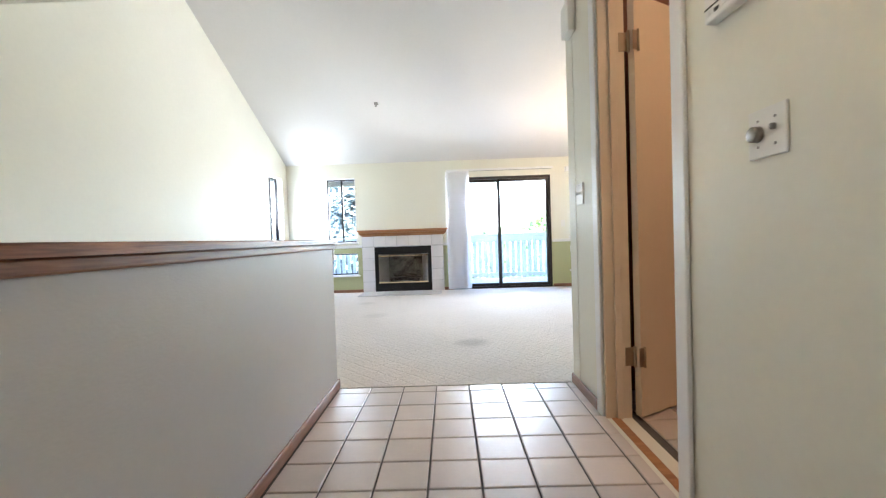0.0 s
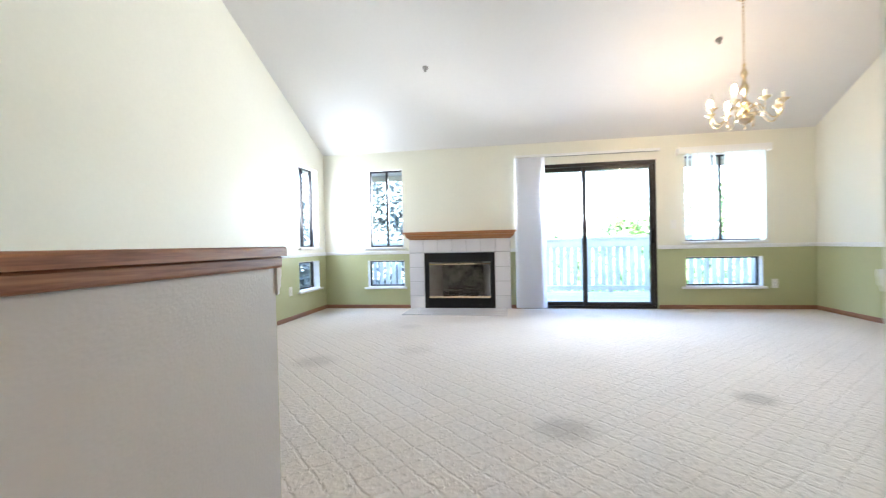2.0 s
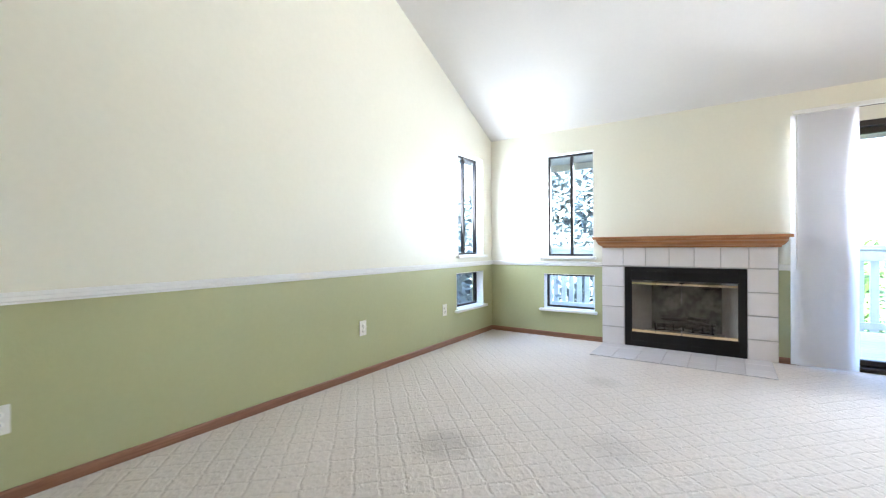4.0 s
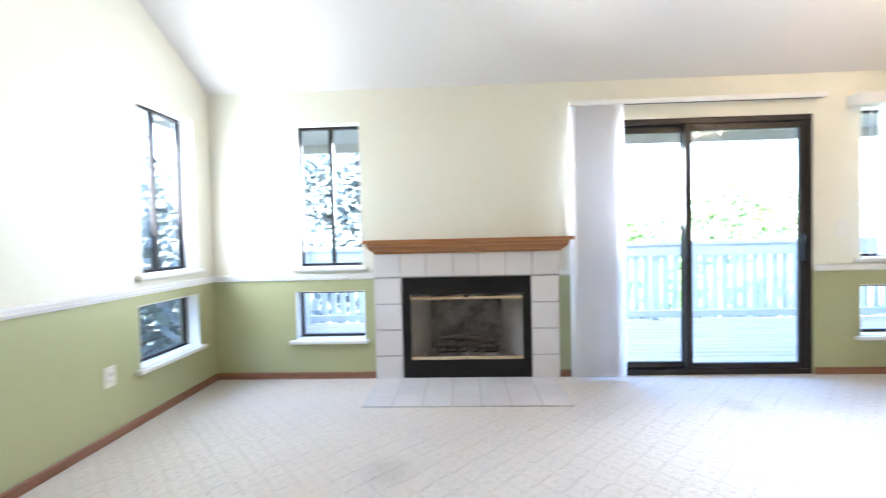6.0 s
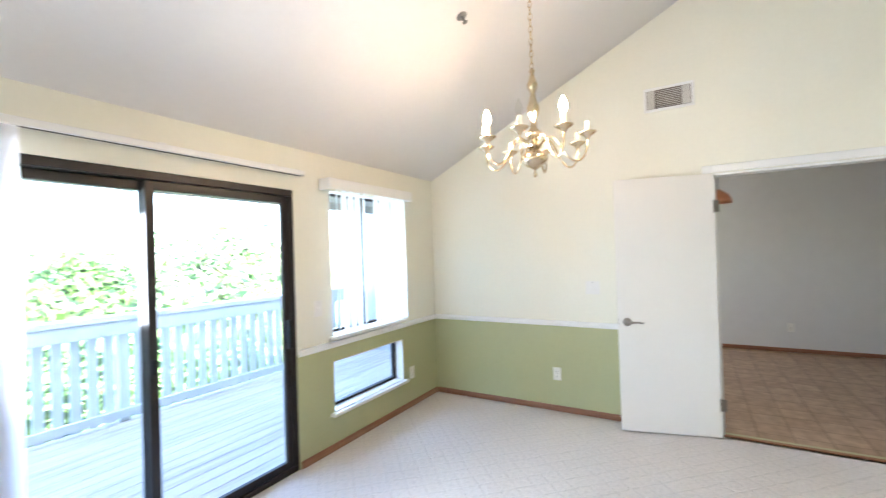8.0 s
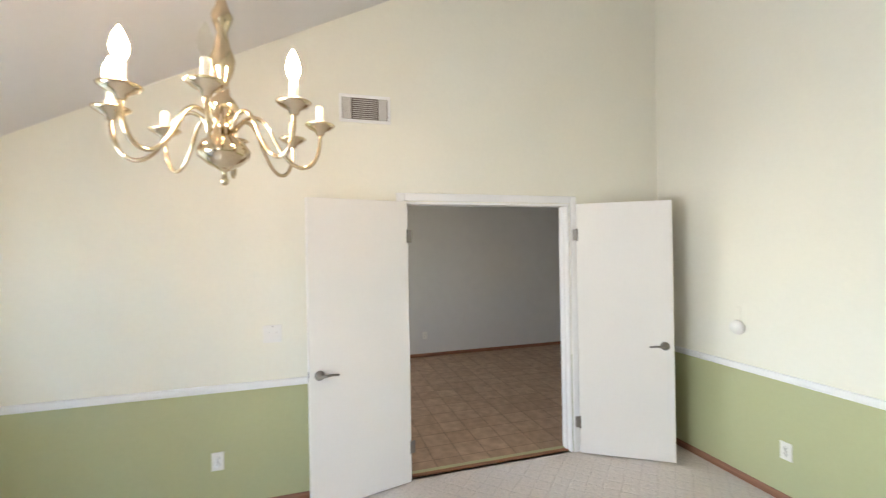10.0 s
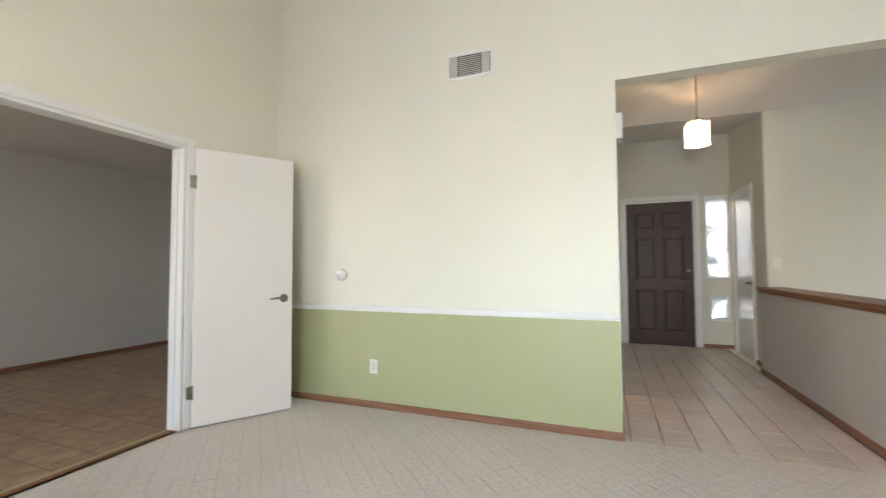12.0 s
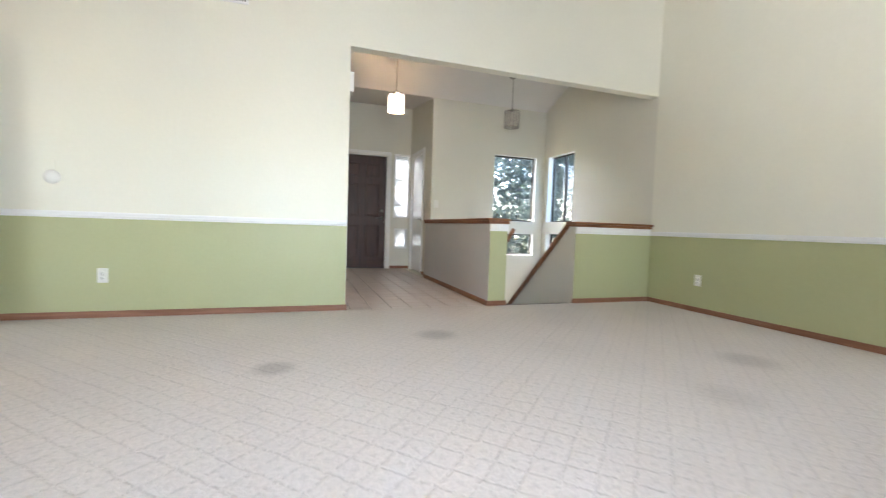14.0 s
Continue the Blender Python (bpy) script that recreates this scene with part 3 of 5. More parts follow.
solid("floor_stairwell", Shape().box(LEFT - 0.15, -1.6, STAIR_END, 0.0, -3.0, -2.88), CARPET, "carpeted lower floor of the stairwell", "floor")
solid("wall_stair_lower", Shape().box(LEFT, -1.655, -0.1, 0.0, -2.88, -0.6), OFFWHITE, "off-white wall under the landing", "wall")

stairs = thing("staircase", pose(-2.08, 0, 0), "beige carpeted staircase going down between half walls", "staircase", kind="structure")
for i in range(7):
    top = -0.19 * (i + 1)
    part("step", Shape().box(-0.42, 0.425, -0.1 - 0.22 * (i + 1), -0.1 - 0.22 * i + 0.02, top - 0.19, top, 0.012), CARPET, stairs)
part("landing", Shape().box(-1.48, 0.425, STAIR_END, -1.64, -1.72, -1.52, 0.01), CARPET, stairs)
for i in range(6):
    top = -1.52 - 0.19 * (i + 1)
    part("step", Shape().box(-1.48, -0.52, -1.66 + 0.22 * i, -1.64 + 0.22 * (i + 1), top - 0.19, top, 0.012), CARPET, stairs)


def chamfered(x0, x1, y0, y1, z0, z1, c=0.03):
    """A board with its two free corners cut off and its upper edge eased."""
    sh = Shape().prism([(x0, y0), (x1, y0), (x1, y1 - c), (x1 - c, y1), (x0 + c, y1), (x0, y1 - c)], "z", z0, z1)
    top = [e for e in sh.bm.edges if all(v.co.z > z1 - 1e-4 for v in e.verts)]
    bmesh.ops.bevel(sh.bm, geom=top, offset=0.008, segments=3, affect="EDGES", profile=0.5)
    return sh


def cap(name, label, shape, mat, mould, mould_mat):
    t = thing(name, pose(0, 0, 0), label, "wall cap", kind="structure")
    part("board", shape, mat, t)
    if mould is not None:
        part("moulding", mould, mould_mat, t)
    return t


cap("half_wall_cap", "stained oak cap with a bullnose on the half wall",
    chamfered(-1.688, -1.425, STAIR_END, 0.042, CAP1 - 0.026, CAP1), OAK_Y,
    Shape().box(-1.672, -1.44, STAIR_END, 0.016, CAP0 - 0.006, CAP1 - 0.026, 0.006, segments=2), OAK_Y)
cap("guard_wall_cap", "stained oak cap on the low guard wall",
    Shape().box(LEFT, -2.46, -0.14, 0.045, CAP1 - 0.026, CAP1, 0.011, segments=3), OAK_X,
    Shape().box(LEFT, -2.485, -0.12, 0.018, CAP0 - 0.004, CAP1 - 0.026, 0.006, segments=2), OAK_X)
handrail = thing("stair_handrail", pose(-1.725, 0, 0), "stained oak handrail along the stairs on the half wall", "handrail")
part("rail", Shape().tube([(0.0, 0.0 - 1.5 * k / 12, 0.80 - SLOPE_T * 1.5 * k / 12) for k in range(13)], 0.022, 12), OAK_Y, handrail)
for k in (1, 6, 11):
    part("bracket", Shape().tube([(0.0, -1.5 * k / 12, 0.778 - SLOPE_T * 1.5 * k / 12), (0.02, -1.5 * k / 12, 0.74 - SLOPE_T * 1.5 * k / 12), (0.069, -1.5 * k / 12, 0.73 - SLOPE_T * 1.5 * k / 12)], 0.007, 6), NICKEL, handrail)
slope_cap = Shape().prism([(-0.13, CAP1 - 0.02), (-0.13, CAP0 + 0.002), (-1.66, CAP0 + 0.002 - SLOPE_T * 1.53), (-1.66, CAP1 - SLOPE_T * 1.53 - 0.02)], "x", -2.635, -2.465)
cap("stair_divider_cap", "stained oak cap sloping down with the stairs", slope_cap, OAK_Y, None, None)

# ---- trim ----


def run(name, axis, face, out, a0, a1, z0, z1, thick, mat, label, category, profile=None):
    """A straight length of trim on a wall. out: +1 or -1, the side of the face on which it stands."""
    prof = profile or [(0, 0), (1, 0), (1, 0.82), (0.75, 0.95), (0.5, 1), (0, 1)]
    pts = [(face + out * (0.0015 + d * thick), z0 + h * (z1 - z0)) for d, h in prof]
    return solid(name, Shape().prism(pts, axis, a0, a1), mat, label, category)


CHAIR = [(0, 0), (0.45, 0.02), (0.5, 0.2), (0.8, 0.3), (0.85, 0.62), (1, 0.68), (1, 0.92), (0.85, 1), (0, 1)]


def chair_rail(axis, face, out, a0, a1, z0=RAIL0, z1=RAIL1):
    run("chair_rail", axis, face, out, a0, a1, z0, z1, 0.022, TRIM, "white painted moulded chair rail", "chair rail", CHAIR)


def baseboard(axis, face, out, a0, a1):
    run("baseboard", axis, face, out, a0, a1, 0.0, 0.052, 0.012, BASE_X if axis == "x" else BASE_Y, "stained wooden baseboard", "baseboard")


SUR = (-2.27, -0.84)
for a0, a1 in ((LEFT, SUR[0]), (SUR[1], SL[0] - 0.005), (SL[1] + 0.01, RIGHT)):
    chair_rail("x", FAR, -1, a0, a1)
    baseboard("x", FAR, -1, a0, a1)
chair_rail("y", LEFT, 1, 0.0, FAR - 0.024)
baseboard("y", LEFT, 1, 0.0, FAR - 0.014)
for a0, a1 in ((0.024, DBL[0] - 0.06), (DBL[1] + 0.06, FAR - 0.024)):
    chair_rail("y", RIGHT, -1, a0, a1)
    baseboard("y", RIGHT, -1, a0, a1)
chair_rail("x", 0.0, 1, 0.0, RIGHT)
baseboard("x", 0.0, 1, -0.012, RIGHT)
chair_rail("x", 0.0, 1, -1.66, -1.45, RAIL0 - 0.002, CAP0 - 0.006)
chair_rail("x", 0.0, 1, LEFT + 0.024, -2.495, RAIL0 - 0.002, CAP0 - 0.004)
baseboard("x", 0.003, 1, -1.667, -1.443)
baseboard("x", 0.003, 1, LEFT + 0.014, -2.488)
baseboard("y", -1.455, 1, STAIR_END, 0.003)
baseboard("y", -0.003, -1, -0.43, 0.0)
baseboard("y", 0.0, -1, HALL_END, -1.265)
baseboard("x", HALL_END, 1, -1.535, FRONT[0] - 0.07)
baseboard("y", -1.535, 1, -2.84, STAIR_END)
baseboard("y", R2X, -1, R2Y0, R2Y1)
baseboard("x", R2Y0, 1, RIGHT + 0.12, R2X - 0.014)
baseboard("x", -0.135, -1, 0.14, 1.7)


def door_trim(name, axis, face, out, a0, a1, top, depth, wide=0.062, lining=TRIM):
    """Casing round a doorway and the jamb that lines it."""
    t = thing(name, pose(0, 0, 0), "white painted door casing and jamb", "door casing", kind="structure")

    def bar(pname, u0, u1, z0, z1, d0, d1, bevel):
        d0, d1 = sorted((face + out * d0, face + out * d1))
        sh = Shape().box(u0, u1, d0, d1, z0, z1, bevel, segments=2) if axis == "x" else Shape().box(d0, d1, u0, u1, z0, z1, bevel, segments=2)
        part(pname, sh, TRIM if pname == "casing" else lining, t)

    bar("casing", a0 - wide, a0 - 0.004, 0.0, top + wide, 0.002, 0.018, 0.006)
    bar("casing", a1 + 0.004, a1 + wide, 0.0, top + wide, 0.002, 0.018, 0.006)
    bar("casing", a0 - 0.004, a1 + 0.004, top + 0.004, top + wide, 0.002, 0.017, 0.006)
    bar("jamb", a0, a0 + 0.018, 0.0, top, 0.004, -depth, 0.002)
    bar("jamb", a1 - 0.018, a1, 0.0, top, 0.004, -depth, 0.002)
    bar("jamb", a0 + 0.018, a1 - 0.018, top - 0.018, top, 0.004, -depth, 0.002)
    bar("stop", a0 + 0.018, a0 + 0.03, 0.0, top - 0.018, -0.045, -0.075, 0.002)
    bar("stop", a1 - 0.03, a1 - 0.018, 0.0, top - 0.018, -0.045, -0.075, 0.002)
    return t


door_trim("trim_double_door", "y", RIGHT, -1, DBL[0], DBL[1], DBL[3], 0.12)
# this jamb has the warm light painted in as well
door_trim("trim_bath_door", "y", 0.0, -1, BATH[0], BATH[1], BATH[3], 0.12, 0.075, WARM_LIT)
door_trim("trim_front_door", "x", HALL_END, 1, FRONT[0], FRONT[1], FRONT[3], 0.12)
door_trim("trim_closet_door", "y", -1.535, 1, CLOSET[0], CLOSET[1], CLOSET[3], 0.12)
solid("trim_vinyl_edge", Shape().box(RIGHT + 0.03, RIGHT + 0.07, DBL[0] + 0.018, DBL[1] - 0.018, -0.003, 0.006, 0.002), OAK_Y, "narrow wooden strip where carpet meets vinyl", "threshold")
solid("trim_bath_edge", Shape().box(0.02, 0.06, BATH[0] + 0.018, BATH[1] - 0.018, -0.011, 0.004, 0.002), MANTEL, "narrow brass-coloured strip in the bathroom doorway", "threshold")

# ---- windows ----


def window(name, m, w, z0, z1, label, mullion=None, sill=True, depth=0.09, glass=None):
    """A dark metal window set back in its opening. Local x along the wall, y outwards, origin on the inner face at floor height."""
    t = thing(name, m, label, "window", kind="structure")
    fr = part("window_frame", Shape().box(0.0, w, depth, depth + 0.04, z0, z0 + 0.026, 0.003).box(0.0, w, depth, depth + 0.04, z1 - 0.026, z1, 0.003)
              .box(0.0, 0.026, depth, depth + 0.04, z0 + 0.026, z1 - 0.026, 0.003).box(w - 0.026, w, depth, depth + 0.04, z0 + 0.026, z1 - 0.026, 0.003), BRONZE, t)
    if mullion:
        part("mullion", Shape().box(mullion - 0.016, mullion + 0.016, depth - 0.006, depth + 0.034, z0 + 0.024, z1 - 0.024, 0.003), BRONZE, t)
    edges = [0.026] + ([mullion - 0.016, mullion + 0.016] if mullion else []) + [w - 0.026]
    for i in range(0, len(edges), 2):
        p = part("pane", Shape().box(edges[i], edges[i + 1], depth + 0.018, depth + 0.022, z0 + 0.026, z1 - 0.026), glass or GLASS, t)
        p.visible_shadow = False
    part("reveal", Shape().box(0.0, 0.006, 0.002, depth, z0, z1).box(w - 0.006, w, 0.002, depth, z0, z1).box(0.006, w - 0.006, 0.002, depth, z1 - 0.006, z1), TRIM, t, "white lining")
    if sill:
        part("window_sill", Shape().box(-0.045, w + 0.03, -0.045, 0.0, z0 - 0.028, z0, 0.006, segments=2).box(0.006, w - 0.006, -0.01, depth, z0 - 0.0, z0 + 0.006, 0.001), TRIM, t, "white painted sill")
    else:
        part("window_sill", Shape().box(0.006, w - 0.006, 0.002, depth, z0, z0 + 0.006), TRIM, t, "white lining")
    return t


def far_pose(x):
    return pose(x, FAR, 0)


window("window_1", far_pose(W1[0]), W1[1] - W1[0], W1[2], W1[3], "tall sliding window with a dark bronze frame and white sill", 0.27)
window("window_2", far_pose(W1L[0]), W1L[1] - W1L[0], W1L[2], W1L[3], "low fixed window with a dark bronze frame and white sill")
window("window_3", far_pose(W2[0]), W2[1] - W2[0], W2[2], W2[3], "wide sliding window with a dark bronze frame behind vertical blinds", 0.46)
window("window_4", far_pose(W2L[0]), W2L[1] - W2L[0], W2L[2], W2L[3], "low fixed window with a dark bronze frame and white sill")


def left_pose(y):
    return pose(LEFT, y, 0, 0, 0, 90)


window("window_5", left_pose(LW[0]), LW[1] - LW[0], LW[2], LW[3], "tall sliding window with a dark bronze frame and white sill", 0.26)
window("window_6", left_pose(LWL[0]), LWL[1] - LWL[0], LWL[2], LWL[3], "low fixed window with a dark bronze frame and white sill")
# assumed window out of view, there to carry the next room's fill lamp
window("unseen_window_13", far_pose(RW[0]), RW[1] - RW[0], RW[2], RW[3], "wide sliding window in a dark frame, unseen, added to let light into the next room", 0.9)
window("window_7", pose(SW[1], STAIR_END, 0, 0, 0, 180), SW[1] - SW[0], SW[2], SW[3], "square fixed stairwell window with a dark frame", None, False, 0.07)
window("window_8", pose(SWL[1], STAIR_END, 0, 0, 0, 180), SWL[1] - SWL[0], SWL[2], SWL[3], "low fixed stairwell window with a dark frame", None, False, 0.07)
window("window_9", left_pose(TW[0]), TW[1] - TW[0], TW[2], TW[3], "sliding stairwell window with a dark frame", 0.37, False, 0.09)
window("window_10", left_pose(TWL[0]), TWL[1] - TWL[0], TWL[2], TWL[3], "low fixed stairwell window with a dark frame", None, False, 0.09)


def sidelight(name, x0, x1, z0, z1):
    t = thing(name, pose(x0, HALL_END, 0), "narrow frosted sidelight in a white frame beside the front door", "window", kind="structure")
    w = x1 - x0
    part("window_frame", Shape().box(0, w, -0.09, 0.012, z0, z0 + 0.03, 0.004).box(0, w, -0.09, 0.012, z1 - 0.03, z1, 0.004)
         .box(0, 0.03, -0.09, 0.012, z0 + 0.03, z1 - 0.03, 0.004).box(w - 0.03, w, -0.09, 0.012, z0 + 0.03, z1 - 0.03, 0.004), TRIM, t)
    p = part("pane", Shape().box(0.03, w - 0.03, -0.05, -0.045, z0 + 0.03, z1 - 0.03), FROST, t, "frosted pane")
    n = int((z1 - z0) / 0.035)
    for i in range(n):
        z = z0 + 0.035 + i * (z1 - z0 - 0.07) / n
        part("slat", Shape().box(0.032, w - 0.032, -0.036, -0.012, z, z + 0.003, 0, None), FROST, t)


sidelight("window_11", SIDE[0], SIDE[1], SIDE[2], SIDE[3])
sidelight("window_12", SIDEL[0], SIDEL[1], SIDEL[2], SIDEL[3])

# sliding glass door to the deck
slider = thing("door_slider", pose(SL[0], FAR, 0), "sliding glass patio door in a dark bronze frame, closed", "sliding door", kind="structure")
sw_, st_ = SL[1] - SL[0], SL[3]
part("frame", Shape().box(0, sw_, 0.004, 0.11, 0.0, 0.035, 0.004).box(0, sw_, 0.004, 0.11, st_ - 0.045, st_, 0.004)
     .box(0, 0.035, 0.004, 0.11, 0.035, st_ - 0.045, 0.004).box(sw_ - 0.035, sw_, 0.004, 0.11, 0.035, st_ - 0.045, 0.004), BRONZE, slider)
for i, (a0, a1, d) in enumerate(((0.035, 0.88, 0.062), (0.835, sw_ - 0.035, 0.018))):
    leaf = part("sliding_panel" if i else "fixed_panel", Shape().box(a0, a0 + 0.05, d, d + 0.032, 0.036, st_ - 0.046, 0.004).box(a1 - 0.05, a1, d, d + 0.032, 0.036, st_ - 0.046, 0.004)
                .box(a0 + 0.05, a1 - 0.05, d, d + 0.032, 0.036, 0.086, 0.004).box(a0 + 0.05, a1 - 0.05, d, d + 0.032, st_ - 0.096, st_ - 0.046, 0.004), BRONZE, slider)
    g = part("pane", Shape().box(a0 + 0.05, a1 - 0.05, d + 0.013, d + 0.017, 0.086, st_ - 0.096), GLASS, leaf)
    g.visible_shadow = False
    if i:
        part("handle", Shape().box(a1 - 0.042, a1 - 0.008, -0.022, d - 0.001, 0.86, 1.06, 0.006, segments=2), BLACK, leaf, "black pull handle with latch")
        part("handle", Shape().box(a0 + 0.01, a0 + 0.03, -0.004, d - 0.001, 0.9, 0.98, 0.003), BLACK, leaf)

# ---- doors ----


def lever(parent, x, z, side, out, mat=NICKEL):
    """A lever handle with its rose. side: the way the lever points along x; out: the face it stands on."""
    turn = pose(0, 0, 0, -90 * out, 0, 0)
    part("rose", Shape().lathe([(0, 0), (0.033, 0), (0.033, 0.006), (0.026, 0.012), (0.012, 0.014), (0.011, 0.05), (0, 0.05)], (x, out * 0.0, z), 20, turn), mat, parent)
    part("lever", Shape().tube([(x, out * 0.045, z), (x + side * 0.03, out * 0.05, z + 0.002), (x + side * 0.07, out * 0.05, z + 0.004), (x + side * 0.115, out * 0.046, z - 0.003)],
                               lambda s: 0.0105 - 0.004 * s, 10), mat, parent)


def hinge(parent, x, y, z, mat=NICKEL):
    part("hinge", Shape().box(x - 0.032, x + 0.0, y - 0.002, y + 0.001, z - 0.045, z + 0.045, 0.001).lathe([(0, -0.05), (0.006, -0.05), (0.006, 0.05), (0, 0.05)], (x + 0.003, y - 0.004, z), 10), mat, parent)


def flush_door(name, m, w, h, label, handle, hand_side, hinges=(), thick=0.036, mat=DOORPAINT, hmat=CHROME):
    """A plain door leaf: local x from the hinge to the free edge, y its thickness."""
    t = thing(name, m, label, "door", kind="structure")
    part("leaf", Shape().box(0.0, w, -thick / 2, thick / 2, 0.012, h, 0.002, segments=1), mat, t)
    for out in (1, -1):
        holder = thing("handle", pose(0, out * thick / 2, 0), "satin nickel lever handle", "")
        holder.parent = t
        lever(holder, w - 0.065, handle, -1, out)
    part("latch_plate", Shape().box(w - 0.001, w + 0.0015, -0.012, 0.012, handle - 0.03, handle + 0.03), NICKEL, t)
    for z in hinges:
        hinge(t, 0.018 if hmat is CHROME else 0.0, hand_side * (thick / 2 + 0.002), z, hmat)
    return t


def yaw_to(x0, y0, x1, y1):
    return math.degrees(math.atan2(y1 - y0, x1 - x0))


flush_door("door_4", pose(RIGHT - 0.038, DBL[0] - 0.045, 0, 0, 0, yaw_to(2.872, 0.86, 2.492, 0.268)), 0.70, 2.03, "white flush door standing open into the room", 0.905, -1, (0.26, 1.78), hmat=NICKEL)
flush_door("door_5", pose(RIGHT - 0.022, DBL[1] - 0.006, 0, 0, 0, yaw_to(2.888, 2.269, 2.71, 2.955)), 0.71, 2.03, "white flush door folded back almost to the wall", 0.885, 1, (0.26, 1.78), hmat=NICKEL)
flush_door("door_3", pose(0.148, BATH[1] - 0.026, 0, 0, 0, yaw_to(0.13, -0.545, 0.72, -0.215)), 0.635, 2.02, "white flush bathroom door standing ajar, warm lamplight painted into its colour", 0.92, -1, (0.30, 1.80), mat=WARM_LIT)
for z in (0.30, 1.80):
    solid("door_hinge_leaf", Shape().box(0.092, 0.134, BATH[1] - 0.0215, BATH[1] - 0.0185, z - 0.045, z + 0.045, 0.001).lathe([(0, -0.05), (0.007, -0.05), (0.007, 0.05), (0, 0.05)], (0.136, BATH[1] - 0.026, z), 10), CHROME,
          "brass hinge leaf screwed to the bathroom door jamb", "hinge")
flush_door("door_2", pose(-1.56, CLOSET[0] + 0.02, 0, 0, 0, 90), 0.678, 2.03, "white glossy closet door, closed", 0.93, 1, mat=GLOSSDOOR)

front = thing("door_1", pose((FRONT[0] + FRONT[1]) / 2, HALL_END - 0.05, 0), "dark brown six-panel wooden front door, closed", "door", kind="structure")
fw = FRONT[1] - FRONT[0] - 0.044
part("leaf", Shape().box(-fw / 2, fw / 2, -0.02, 0.012, 0.012, FRONT[3] - 0.022, 0.002), DARKDOOR, front)
rows_z = ((0.20, 0.80), (0.95, 1.56), (1.67, 1.93))
stile, mid = 0.115, 0.10
pw = (fw - 2 * stile - mid) / 2
for z0, z1 in rows_z:
    for sgn in (-1, 1):
        cx = sgn * (mid / 2 + pw / 2)
        pnl = part("panel", Shape().box(cx - pw / 2 + 0.028, cx + pw / 2 - 0.028, 0.0122, 0.026, z0 + 0.03, z1 - 0.03, 0.011), DARKDOOR, front)
        part("moulding", Shape().box(cx - pw / 2, cx - pw / 2 + 0.016, 0.0122, 0.027, z0, z1, 0.004).box(cx + pw / 2 - 0.016, cx + pw / 2, 0.0122, 0.027, z0, z1, 0.004)
             .box(cx - pw / 2 + 0.016, cx + pw / 2 - 0.016, 0.0122, 0.027, z0, z0 + 0.016, 0.004).box(cx - pw / 2 + 0.016, cx + pw / 2 - 0.016, 0.0122, 0.027, z1 - 0.016, z1, 0.004), DARKDOOR, pnl)
part("threshold", Shape().box(-fw / 2, fw / 2, -0.06, 0.045, 0.0, 0.0115, 0.002), BRONZE, front, "dark metal threshold")
lock_x = -fw / 2 + 0.07
part("deadbolt", Shape().lathe([(0, 0), (0.032, 0), (0.032, 0.012), (0.02, 0.02), (0, 0.022)], (lock_x, 0.0122, 1.07), 20, pose(0, 0, 0, -90)), NICKEL, front, "satin nickel deadbolt")
holder = thing("handle", pose(0, 0.0122, 0), "satin nickel lever handle", "")
holder.parent = front
lever(holder, lock_x, 0.94, 1, 1)

# ---- fireplace ----
fire = thing("fireplace", pose((FBX[0] + FBX[1]) / 2, FAR, 0), "built-in fireplace with black metal front and white tile surround", "fireplace")
fw2 = (FBX[1] - FBX[0]) / 2
part("backing", Shape().box(SUR[0] + 1.5535, -fw2, -0.02, -0.001, 0.0, 0.978).box(fw2, SUR[1] + 1.5535, -0.02, -0.001, 0.0, 0.978).box(-fw2, fw2, -0.02, -0.001, 0.79, 0.978), GROUT2, fire)
for x0, x1, z0, z1 in ((-fw2, -0.44, 0.004, 0.788), (0.44, fw2, 0.004, 0.788), (-0.44, 0.44, 0.66, 0.788), (-0.44, 0.44, 0.004, 0.15)):
    part("front_panel", Shape().box(x0, x1, -0.034, 0.02, z0, z1, 0.003), BLACK, fire, "black enamelled steel panel")
for z in (0.742, 0.056):
    part("louvre", Shape().box(-0.44, 0.44, -0.037, -0.034, z - 0.007, z + 0.007, 0.001), BLACK, fire)
part("firebox", Shape().box(-0.48, 0.48, 0.02, 0.42, 0.08, 0.13).box(-0.48, 0.48, 0.02, 0.42, 0.70, 0.75)
              .prism([(-0.44, 0.02), (-0.31, 0.36), (-0.31, 0.42), (-0.48, 0.42), (-0.48, 0.02)], "z", 0.131, 0.699)
              .prism([(0.44, 0.02), (0.31, 0.36), (0.31, 0.42), (0.48, 0.42), (0.48, 0.02)], "z", 0.131, 0.699), FIREBRICK, fire, "pale firebrick lining")
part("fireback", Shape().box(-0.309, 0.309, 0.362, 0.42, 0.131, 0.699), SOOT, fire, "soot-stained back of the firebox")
# two pairs of folding glass doors, pushed a little forward in the middle
FOLD = [(-0.434, -0.027), (-0.218, -0.036), (-0.002, -0.03), (0.002, -0.03), (0.218, -0.04), (0.434, -0.027)]
